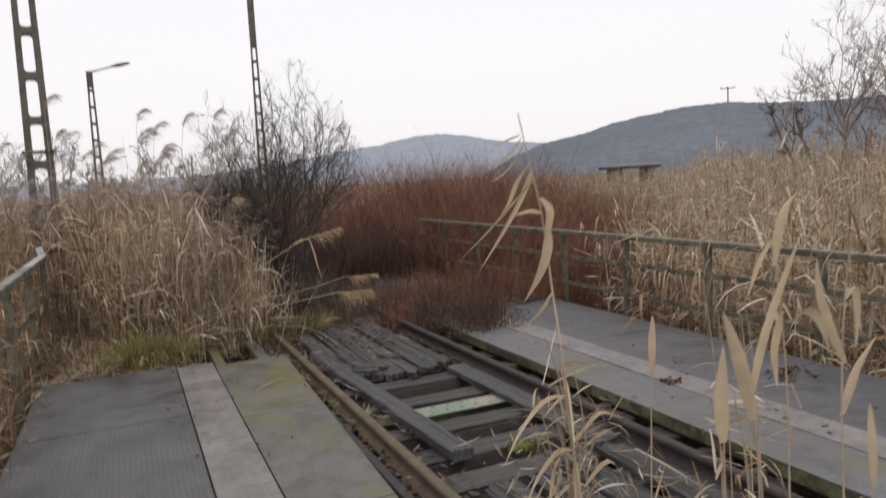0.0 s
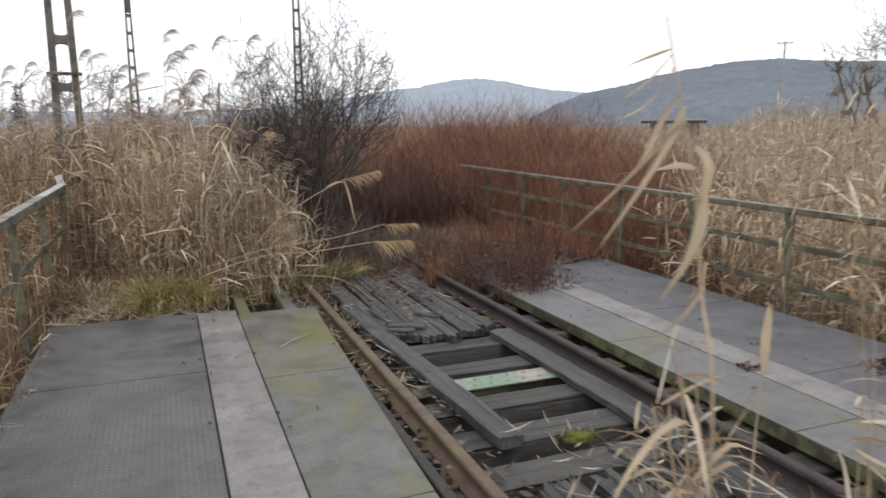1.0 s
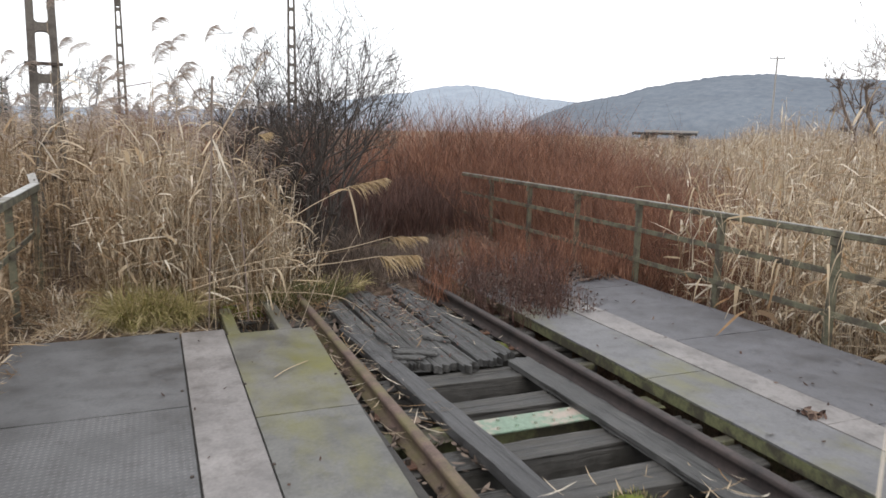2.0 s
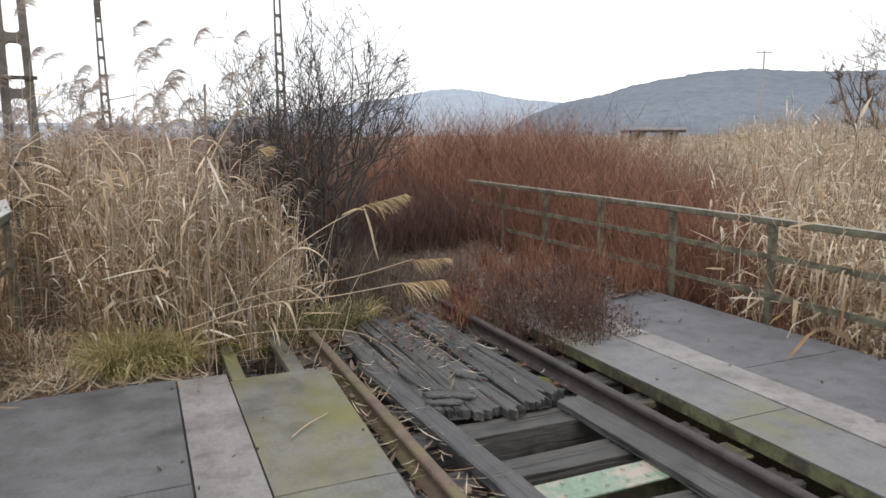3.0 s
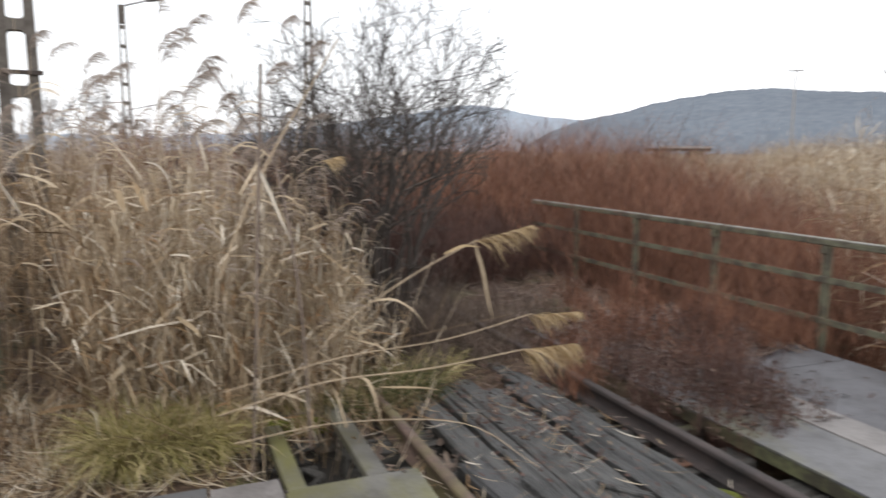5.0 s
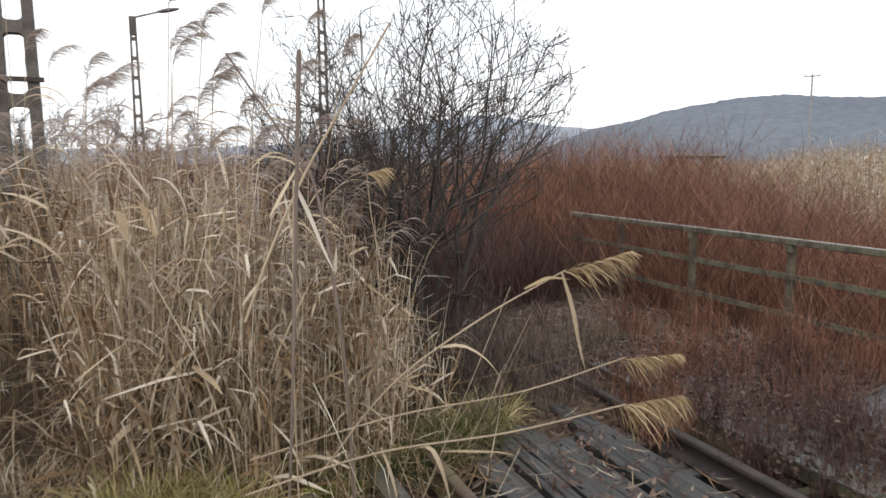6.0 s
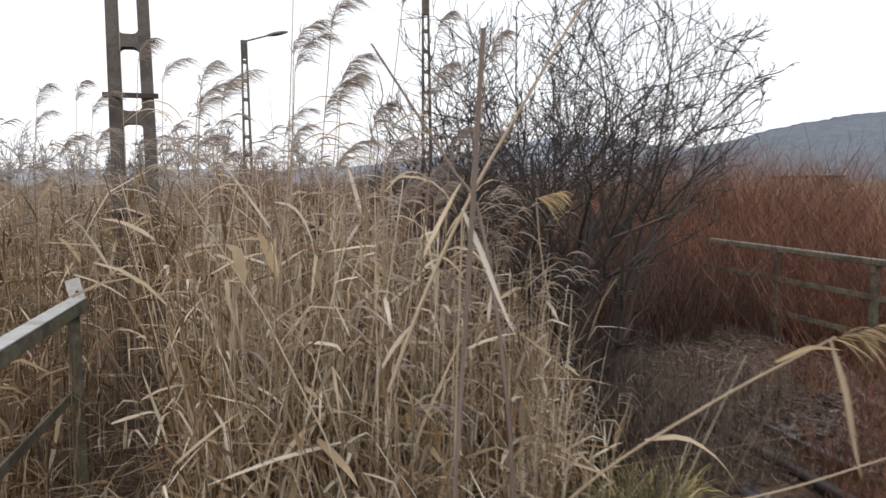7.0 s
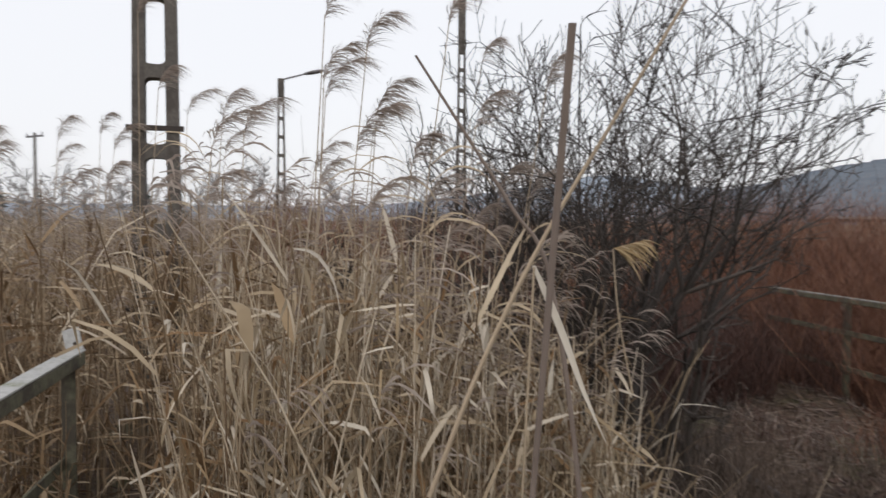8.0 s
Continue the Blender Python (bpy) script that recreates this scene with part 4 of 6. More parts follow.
def red_thicket():
    r = np.random.default_rng(21)
    s, dark = Soup(), Soup()
    # behind the handrail, rising away from it like a bank
    xy = scatter(1050, lambda x, y: (y - (x - 4.2) > 6.3) & (x < 10), (4.15, 10, 6.3, 18), r)
    s_in = xy[:, 1] - (xy[:, 0] - 4.2)
    mound = 0.14 * np.sin(xy[:, 0] * 2.6 + 0.9 * xy[:, 1]) + 0.09 * np.sin(xy[:, 1] * 3.1 - 1.2 * xy[:, 0])
    top = np.interp(s_in, (6.3, 8.1, 9.5, 11.3, 12.8), (0.45, 0.92, 1.08, 1.5, 1.85)) + mound + r.normal(0, 0.09, len(xy))
    b = with_ground(xy)
    twigs(b, np.maximum(top, 0.3) - b[:, 2], 0.5, s, r, 9, 11, 0.0024)
    # across the line of the track and beyond
    xy = scatter(520, lambda x, y: (y > 13.2 + 0.2 * np.abs(x - 1)) & (x > -1.4 - 0.05 * y), (-3.0, 9, 13.0, 24), r)
    b = with_ground(xy)
    twigs(b, 1.93 + 0.14 * np.sin(xy[:, 0] * 1.7 + 0.6 * xy[:, 1]) + r.normal(0, 0.18, len(xy)) - b[:, 2], 0.42, s, r, 9, 8, 0.0042)
    # low dark fringe in front of it
    xy = scatter(190, lambda x, y: (y > 12.3) | (x > 4.1), (0.6, 4.6, 10.4, 14.5), r)
    b = with_ground(xy)
    twigs(b, r.uniform(0.5, 1.15, len(xy)), 0.25, dark, r, 14, 6, 0.0028)
    th = empty("red_shrub_thicket", (5, 12, -0.8), "dense thicket of rust-red bare shrub twigs", "shrubs", kind="stuff")
    under(tagged(s.build("red_twigs", M_RED_TWIG), kind="stuff"), th)
    under(tagged(dark.build("dark_twigs", M_DARK_RED_TWIG), kind="stuff"), th)


red_thicket()


def small_bush(x, y, h, w, n, seed, mat, label, category="bush", group="low bushes by the rail", stems=7, w0=0.0028, leaves=0):
    r = np.random.default_rng(seed)
    s = Soup()
    a = r.uniform(0, 2 * math.pi, n)
    d = w * np.sqrt(r.random(n))
    xy = np.stack([x + d * np.cos(a), y + d * np.sin(a)], -1)
    z = np.where(xy[:, 0] > 1.85, np.maximum(ground_z(xy[:, 0], xy[:, 1]), 0.0), np.maximum(ground_z(xy[:, 0], xy[:, 1]), -0.1))
    b = np.concatenate([xy, z[:, None]], 1)
    twigs(b, np.full(n, h) * (1 - 0.45 * d / w), 0.38, s, r, stems, 4, w0)
    bush = empty("bush", (x, y, 0), label, category, group)
    under(s.build("crown", mat), bush)
    if leaves:
        lv = Soup()
        m = leaves
        c = np.stack([x + r.normal(0, w * 0.55, m), y + r.normal(0, w * 0.55, m), 0.02 + h * 0.6 * r.random(m) ** 2], -1)
        d2 = unit(r.normal(0, 1, (m, 3)))
        t = np.array([-0.5, 0.0, 0.5])
        L = r.uniform(0.01, 0.034, m)
        lv.ribbons(c[:, None, :] + d2[:, None, :] * (L[:, None] * t)[:, :, None], (L * 0.4)[:, None] * np.array([0.2, 1, 0.2]), unit(np.cross(d2, r.normal(0, 1, (m, 3)))))
        under(lv.build("withered_leaves", M_LITTER), bush)


for x, y, h, w, n, sd in ((1.92, 7.25, 0.34, 0.22, 9, 1), (2.14, 7.60, 0.40, 0.26, 11, 2), (1.70, 7.70, 0.40, 0.2, 9, 3), (2.47, 8.00, 0.40, 0.28, 10, 4), (1.97, 8.30, 0.46, 0.26, 10, 5), (2.32, 7.32, 0.36, 0.2, 6, 8), (2.92, 8.70, 0.45, 0.30, 9, 6)):
    small_bush(x, y, h * 1.35, w * 1.15, int(n * 2.0), 100 + sd, M_DARK_RED_TWIG, "low dark red bush with bare twigs and withered leaves", leaves=120, w0=0.0021)
for x, y, h, w, n, sd in ((2.75, 8.35, 0.5, 0.26, 12, 8), (3.15, 9.0, 0.55, 0.3, 13, 9), (2.55, 9.05, 0.5, 0.3, 13, 10), (3.5, 8.6, 0.5, 0.2, 9, 11), (1.52, 8.45, 0.50, 0.2, 11, 1), (1.77, 8.95, 0.56, 0.28, 14, 2), (2.37, 9.30, 0.52, 0.26, 10, 3), (3.52, 9.30, 0.62, 0.24, 12, 4), (3.22, 10.10, 0.6, 0.3, 13, 5), (2.62, 10.40, 0.55, 0.3, 12, 6), (3.77, 8.50, 0.5, 0.16, 8, 7)):
    small_bush(x, y, h, w, int(n * 1.5), 120 + sd, M_RED_TWIG, "low bush of rust-red bare twigs by the rail", stems=9, w0=0.0024)
for x, y, h, w, n, sd in ((1.02, 9.30, 0.45, 0.35, 16, 1), (1.37, 9.90, 0.5, 0.4, 17, 2), (0.72, 9.60, 0.45, 0.35, 16, 3), (1.92, 10.00, 0.45, 0.4, 15, 4), (0.52, 9.00, 0.35, 0.25, 16, 7)):
    small_bush(x, y, h, w, n, 140 + sd, M_WEED, "clump of dry grey weed stalks on the old track", "weeds", "dry weeds on the track", 9, 0.0024)


wr = random.Random(77)
for k in range(16):
    x, y = wr.uniform(0.4, 2.3), wr.uniform(9.2, 10.8)
    if (x - 0.52) ** 2 + (y - 10.1) ** 2 < 0.25 or (x > 1.8 and y < 10.3):
        continue
    small_bush(x, y, wr.uniform(0.25, 0.5), 0.36, 9, 500 + k, M_DARK_RED_TWIG if k % 3 == 0 else M_WEED, "clump of dry grey weed stalks on the old track", "weeds", "dry weeds on the track", 9, 0.0022)


# ---- willow ----
def willow(name, x, y, height, radius, stems, seed, mat, label, group, depth=4, thick=0.022, z=None, upright=0.5, scale=1.0, kids=4):
    """A bare many-stemmed tree: each limb splits again and again into finer twigs."""
    r = random.Random(seed)
    z0 = float(ground_z(x, y)) - 0.05 if z is None else z
    tree = empty(name, (x, y, z0), label, "tree", group)
    trunk_v, trunk_r, limb_v, limb_r, twig_v, twig_r = [], [], [], [], [], []

    def inside(q):
        wide = radius * min(1.0, 0.22 + 0.85 * max(q.z, 0.0) / (0.6 * height))
        return (q.x / wide) ** 2 + (q.y / wide) ** 2 + (max(0.0, q.z - height * 0.6) / (height * 0.42)) ** 2 < 1.0

    def limb(p, d, length, rad, level):
        pts, q = [p.copy()], p.copy()
        dd = d.copy()
        for _ in range(5):
            dd = (dd + Vector((r.gauss(0, 0.17), r.gauss(0, 0.17), r.gauss(0.03, 0.13)))).normalized()
            nxt = q + dd * (length / 5)
            if level > 0 and not inside(nxt):
                nxt = q + dd * (length / 25)
            q = nxt
            pts.append(q.copy())
        rr = [rad * (1 - 0.13 * i) for i in range(6)]
        if level == depth:
            rr[-1] *= 0.3
        (trunk_v if level == 0 else limb_v if level < depth - 1 else twig_v).append([tuple(v) for v in (pts if level < depth - 1 else pts[::2] + pts[-1:])])
        (trunk_r if level == 0 else limb_r if level < depth - 1 else twig_r).append(rr if level < depth - 1 else rr[::2] + rr[-1:])
        if level < depth:
            for c in range(kids + (3 if level == 0 else 1 if level == depth - 1 else 0)):
                i = r.randint(3 if level == 0 else 1, 5)
                base = pts[i]
                ax = (pts[i] - pts[i - 1]).normalized()
                side = ax.orthogonal().normalized()
                side.rotate(Matrix.Rotation(r.uniform(0, 2 * math.pi), 3, ax))
                nd = (ax * r.uniform(0.8, 1.1) + side * r.uniform(0.5, 1.0) + Vector((0, 0, 0.10))).normalized()
                limb(base, nd, length * r.uniform(0.4, 0.66), rr[i] * r.uniform(0.52, 0.74), level + 1)

    for k in range(stems):
        a = 2 * math.pi * k / stems + r.uniform(-0.4, 0.4)
        s = radius * r.uniform(0.1, 0.55)
        d = Vector((math.cos(a) * s, math.sin(a) * s, height * r.uniform(0.5, 0.75))).normalized()
        limb(Vector((math.cos(a) * 0.14 * scale, math.sin(a) * 0.14 * scale, 0)), d, height * r.uniform(0.42, 0.58), thick * r.uniform(0.7, 1.15), 0)
    for line, radii in zip(trunk_v, trunk_r):
        s = Soup()
        s.tubes(np.array([line]), np.array([radii]), 6)
        s.build("trunk", mat, tree, smooth=True)
    s = Soup()
    s.tubes(np.array(limb_v), np.maximum(np.array(limb_r), 0.0016 * scale), 4)
    s.tubes(np.array(twig_v), np.maximum(np.array(twig_r), 0.0011 * scale), 3)
    s.build("crown", mat, tree)
    return tree


willow("willow_shrub", 0.36, 10.1, 3.6, 1.3, 23, 17, M_BARK, "bare dark willow with many thin branching stems beside the track", "bare trees", 4, 0.03, kids=3, scale=1.9)
willow("willow_shrub", 1.7, 15.5, 3.0, 0.9, 8, 8, M_GREY_TWIG, "pale bare willow behind the thicket", "bare trees", 3, 0.018, kids=5)
willow("willow_shrub", 0.2, 14.5, 3.0, 0.9, 8, 9, M_BARK, "bare dark willow behind the thicket", "bare trees", 3, 0.018, kids=5)
# dense sucker growth at the willow's foot
small_bush(0.43, 9.90, 1.0, 0.5, 26, 170, M_BARK, "dark sucker shoots at the foot of the willow", "shrub", "willow suckers", 8, 0.0030)
small_bush(0.83, 10.50, 1.0, 0.5, 24, 171, M_BARK, "dark sucker shoots at the foot of the willow", "shrub", "willow suckers", 8, 0.0030)
small_bush(-0.02, 10.50, 1.4, 0.45, 44, 172, M_BARK, "dark sucker shoots at the foot of the willow", "shrub", "willow suckers", 12, 0.0032)
small_bush(1.48, 12.20, 1.3, 0.6, 50, 173, M_DARK_RED_TWIG, "dark red shrub behind the willow", "shrub", "willow suckers", 12, 0.0036)
small_bush(2.48, 12.60, 1.2, 0.6, 50, 174, M_DARK_RED_TWIG, "dark red shrub behind the willow", "shrub", "willow suckers", 12, 0.0036)

for x, y, h, w, n, sd in ((-0.1, 11.2, 1.7, 0.35, 34, 1), (-0.5, 11.6, 1.75, 0.35, 34, 2), (0.35, 11.8, 1.7, 0.35, 30, 3), (-0.95, 12.3, 1.7, 0.4, 32, 4), (-0.55, 12.8, 1.75, 0.4, 32, 5), (-0.1, 12.5, 1.8, 0.4, 32, 6)):
    small_bush(x, y, h, w, n, 180 + sd, M_DARK_RED_TWIG, "dark red shrub between the reeds and the willow", "shrub", "willow suckers", 12, 0.003)

for x, y, h, sd in ((0.15, 9.7, 0.9, 1), (0.6, 9.5, 0.8, 2), (0.95, 9.8, 0.85, 3), (-0.15, 10.2, 1.0, 4)):
    small_bush(x, y, h, 0.3, 26, 190 + sd, M_WEED, "thicket of dry grey stalks at the foot of the willow", "weeds", "dry weeds on the track", 9, 0.0022)

# far trees
for k, (x, y, h, rad, st, th) in enumerate(((27.6, 22.2, 11.0, 3.2, 3, 0.13), (31.5, 22.6, 11.5, 4.2, 3, 0.14), (35.5, 25.5, 10.5, 4.0, 4, 0.12))):
    willow("far_tree", x, y, h, rad, st, 30 + k, M_GREY_TWIG, "bare winter tree with open branches beyond the reeds", "far trees", 4, th, scale=7, kids=4)
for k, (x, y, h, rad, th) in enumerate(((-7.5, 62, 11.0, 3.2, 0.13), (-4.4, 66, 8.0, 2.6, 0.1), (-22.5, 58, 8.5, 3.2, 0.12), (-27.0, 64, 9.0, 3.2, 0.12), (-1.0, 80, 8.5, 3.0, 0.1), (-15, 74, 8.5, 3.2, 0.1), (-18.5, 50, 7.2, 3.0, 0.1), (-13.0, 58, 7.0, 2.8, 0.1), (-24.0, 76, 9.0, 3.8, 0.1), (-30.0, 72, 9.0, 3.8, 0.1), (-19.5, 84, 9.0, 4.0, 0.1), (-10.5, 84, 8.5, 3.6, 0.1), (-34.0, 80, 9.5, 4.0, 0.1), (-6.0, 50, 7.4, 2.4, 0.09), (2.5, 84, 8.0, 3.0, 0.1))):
    willow("far_tree", x, y, h, rad, 5, 33 + k, M_FAR_TREE_HAZED, "bare winter tree standing beyond the reeds", "far trees", 3, th, scale=18, kids=4)


def conifer(x, y, h, seed):
    r = np.random.default_rng(seed)
    z0 = float(ground_z(x, y))
    t = empty("far_conifer", (x, y, z0), "dark conifer far behind the reeds", "tree", "far conifers")
    part("trunk", cyl_bm((0, 0, 0), (0, 0, h), 0.16, 0.03, 6), M_BARK, t)
    s = Soup()
    m = 420
    u = r.random(m)
    a = r.uniform(0, 2 * math.pi, m)
    L = (1 - u) * h * 0.24 * r.uniform(0.6, 1.15, m) + 0.15
    st = np.stack([np.zeros(m), np.zeros(m), h * (0.12 + 0.88 * u)], -1)
    out = np.stack([np.cos(a), np.sin(a), np.full(m, -0.25)], -1)
    tt = np.linspace(0, 1, 4)
    Q = st[:, None, :] + out[:, None, :] * (L[:, None] * tt)[:, :, None]
    s.ribbons(Q, (L * 0.16)[:, None] * np.array([0.4, 1, 0.8, 0.1]), unit(np.stack([-np.sin(a), np.cos(a), r.normal(0, 0.4, m)], -1)))
    s.build("crown", M_CONIFER, t)


for k, (x, y, h) in enumerate(((-15.5, 88, 7.0), (-19.0, 90, 6.4), (-32.0, 84, 7.4), (-34.5, 85, 6.6), (-29, 86, 6.2))):
    conifer(x, y, h, 60 + k)


# ---- grass, weeds and moss ----
def grass_tuft(x, y, n, h, w, seed, mat, label, z=None):
    r = np.random.default_rng(seed)
    s = Soup()
    a = r.uniform(0, 2 * math.pi, n)
    d = w * np.sqrt(r.random(n))
    cx, cy = x + d * np.cos(a), y + 0.7 * d * np.sin(a)
    z0 = np.maximum(ground_z(cx, cy), -0.09) if z is None else np.full(n, z)
    b = a + r.normal(0, 0.7, n)
    L = h * r.uniform(0.6, 1.25, n)
    t = np.linspace(0, 1, 5)
    ang = r.uniform(0.85, 1.5, n)[:, None] - r.uniform(0.8, 2.9, n)[:, None] * t[None, :] ** 1.2
    hx = np.concatenate([np.zeros((n, 1)), np.cumsum(np.cos(ang[:, :-1]), 1)], 1) * (L / 4)[:, None]
    hz = np.concatenate([np.zeros((n, 1)), np.cumsum(np.sin(ang[:, :-1]), 1)], 1) * (L / 4)[:, None]
    Q = np.stack([cx[:, None] + np.cos(b)[:, None] * hx, cy[:, None] + np.sin(b)[:, None] * hx, z0[:, None] + hz], -1)
    s.ribbons(Q, (r.uniform(0.0018, 0.0042, n))[:, None] * np.array([0.8, 1, 0.9, 0.6, 0.1]), np.stack([-np.sin(b), np.cos(b), r.normal(0, 0.3, n)], -1))
    ob = s.build("grass_tuft", mat)
    tagged(ob, label, "grass", "grass tufts")


for k, (dx, dy, n) in enumerate(((-1.48, 8.14, 330), (-1.56, 8.00, 380), (-1.60, 8.22, 330), (-1.40, 8.05, 330), (-1.28, 8.02, 300), (-1.18, 8.12, 330), (-1.35, 8.25, 330), (-1.08, 8.05, 200))):
    grass_tuft(dx, dy, n, 0.47 - 0.04 * (k % 3), 0.065, 400 + k, M_GRASS, "arching tuft of yellow-green grass at the end of the walkway")
grass_tuft(-0.15, 8.6, 700, 0.26, 0.36, 3, M_GREEN_WEED, "patch of green weeds beside the old rail")
grass_tuft(0.2, 8.7, 600, 0.26, 0.32, 4, M_GREEN_WEED, "patch of green weeds beside the old rail")
grass_tuft(-0.5, 8.7, 500, 0.3, 0.32, 5, M_GRASS, "fading grass in front of the reeds")
grass_tuft(0.5, 9.0, 400, 0.25, 0.3, 6, M_GRASS, "fading grass on the old track")
grass_tuft(-1.9, 8.15, 250, 0.16, 0.3, 7, M_REED_LEAF, "short dead grass at the end of the walkway")
grass_tuft(-2.0, 8.8, 300, 0.25, 0.4, 8, M_REED_LEAF, "short dead grass below the handrail")
for k, (x, y, n, h, w) in enumerate(((0.8, 4.2, 160, 0.05, 0.12), (1.12, 6.7, 90, 0.05, 0.1), (0.75, 7.25, 90, 0.05, 0.08), (0.28, 7.4, 90, 0.06, 0.06), (0.05, 8.0, 80, 0.06, 0.07))):
    grass_tuft(x, y, n, h, w, 20 + k, M_GREEN_WEED, "small green weeds growing from the rotten boards", z=-0.09)


def moss_pad(x, y, z, rx, ry, h, seed, label):
    r = random.Random(seed)
    bm = bmesh.new()
    bmesh.ops.create_icosphere(bm, subdivisions=3, radius=1)
    for v in bm.verts:
        k = 1 + 0.25 * noise.noise(v.co * 2.3 + Vector((seed, 0, 0))) + 0.1 * noise.noise(v.co * 9)
        v.co = Vector((x + v.co.x * rx * k, y + v.co.y * ry * k, z + max(-0.2, v.co.z) * h * k))
    ob = part("moss_cushion", bm, M_MOSS, smooth=True)
    tagged(ob, label, "moss", "moss cushions")


grass_tuft(-0.98, 7.68, 130, 0.05, 0.10, 61, M_GREEN_WEED, "low green weeds at the end of the walkway")
moss_pad(-0.53, 8.42, -0.12, 0.16, 0.04, 0.10, 2, "moss cushion inside the open hatch")
moss_pad(-0.7, 8.38, -0.03, 0.06, 0.05, 0.03, 3, "moss cushion on the hatch frame")
moss_pad(1.33, 6.7, -0.1, 0.07, 0.1, 0.03, 4, "moss cushion beside the rail")
moss_pad(0.8, 4.22, -0.1, 0.10, 0.06, 0.03, 5, "moss cushion on the sleeper")
# rubble in the hatch
for k in range(9):
    x, y = rnd.uniform(-0.64, -0.42), rnd.uniform(7.6, 8.35)
    board("wood_splinter", x, y, -0.25 + 0.1 * rnd.random(), rnd.uniform(0.15, 0.35), rnd.uniform(0.04, 0.09), 0.02, M_SLEEPER, "broken wood lying in the open hatch", "splinter", "wood in the hatch", 0.05, 0.4, 300 + k, (rnd.uniform(-15, 15), rnd.uniform(-15, 15), rnd.uniform(0, 180)))
ob = part("hatch_ledge", box_bm(-0.83, -0.2, 7.45, 8.44, -0.37, -0.29, 0.01), M_GIRDER)
tagged(ob, "dark ledge below the open hatch", "ledge", kind="structure")


# ---- litter ----
def litter(name, label, n, place, size, seed, material, flat=0.25):
    """Small fallen leaves and bits of reed, each a curled blade; place gives x, y, z."""
    r = np.random.default_rng(seed)
    c = place(r, n)
    a = r.uniform(0, 2 * math.pi, n)
    d = np.stack([np.cos(a), np.sin(a), r.normal(0, flat, n)], -1)
    L = r.uniform(size[0], size[1], n)
    W = r.uniform(size[2], size[3], n)
    t = np.array([-0.5, -0.15, 0.2, 0.5])
    Q = c[:, None, :] + d[:, None, :] * (L[:, None] * t)[:, :, None]
    Q[:, :, 2] += (L[:, None] * 0.25) * (t ** 2)[None, :] + 0.004
    s = Soup()
    s.ribbons(Q, W[:, None] * np.array([0.25, 1, 0.9, 0.1]), unit(np.stack([-np.sin(a), np.cos(a), r.normal(0, flat, n)], -1)))
    tagged(s.build(name, material), label, "litter", kind="stuff")


def on_ground(x0, x1, y0, y1, lift=0.01):
    def place(r, n):
        x, y = r.uniform(x0, x1, n), r.uniform(y0, y1, n)
        return np.stack([x, y, np.maximum(ground_z(x, y), -0.12) + lift + 0.02 * r.random(n)], -1)
    return place


def on_level(x0, x1, y0, y1, z, clump=0.0):
    def place(r, n):
        x, y = r.uniform(x0, x1, n), r.uniform(y0, y1, n)
        if clump:
            x = np.clip((x0 + x1) / 2 + r.normal(0, (x1 - x0) * clump, n), x0, x1)
            y = np.clip((y0 + y1) / 2 + r.normal(0, (y1 - y0) * clump, n), y0, y1)
        return np.stack([x, y, np.full(n, z)], -1)
    return place


litter("leaf_litter", "brown fallen leaves on the old track bed", 4200, on_ground(0.3, 3.9, 8.6, 13.0), (0.02, 0.07, 0.006, 0.018), 31, M_LITTER)
litter("leaf_litter", "red-brown fallen leaves caught under the bushes", 1900, on_level(1.62, 3.0, 7.1, 9.0, 0.008, 0.22), (0.015, 0.06, 0.004, 0.014), 32, M_LITTER)
litter("leaf_litter", "brown leaves and twigs heaped over the end of the wet walkway", 3000, on_level(1.86, 3.78, 8.3, 10.2, 0.012), (0.02, 0.09, 0.006, 0.02), 48, M_LITTER, 0.4)
litter("reed_litter", "grey sticks lying over the end of the wet walkway", 420, on_level(1.86, 3.78, 8.2, 10.2, 0.02), (0.1, 0.5, 0.002, 0.005), 49, M_GREY_TWIG, 0.15)
litter("leaf_litter", "fallen leaves scattered on the planks", 420, on_level(0.25, 1.3, 7.2, 9.0, -0.03, 0.24), (0.012, 0.06, 0.003, 0.013), 33, M_LITTER, 0.4)
litter("reed_litter", "broken straw and sticks lying on the planks", 90, on_level(0.2, 1.35, 6.6, 9.0, -0.025, 0.27), (0.03, 0.22, 0.0015, 0.005), 46, M_REED_LEAF, 0.12)
litter("crumbs", "dark dirt and rotten wood crumbs on the planks", 500, on_level(0.2, 1.35, 6.4, 9.0, -0.03, 0.3), (0.008, 0.04, 0.002, 0.008), 47, M_DARK_RED_TWIG, 0.4)
litter("leaf_litter", "few dark leaves on the wet walkway", 60, on_level(1.9, 3.75, 1.0, 8.5, 0.006), (0.02, 0.07, 0.004, 0.014), 34, M_LITTER)
litter("leaf_litter", "dark crumpled leaves on the wet walkway", 26, on_level(2.3, 2.5, 4.45, 4.62, 0.012, 0.2), (0.03, 0.07, 0.01, 0.02), 35, M_LITTER, 0.6)
litter("leaf_litter", "dark crumpled leaves on the wet walkway", 40, on_level(3.05, 3.5, 4.0, 4.35, 0.012, 0.25), (0.03, 0.08, 0.01, 0.02), 36, M_LITTER, 0.6)
litter("reed_litter", "broken reed straw beside the old rail", 260, on_ground(-0.75, 0.3, 8.6, 9.2), (0.06, 0.4, 0.002, 0.005), 43, M_REED_LEAF, 0.18)
litter("reed_litter", "broken reed straw in front of the reeds", 1100, on_ground(-2.4, -0.9, 7.66, 9.0), (0.06, 0.4, 0.002, 0.005), 37, M_REED_LEAF, 0.18)
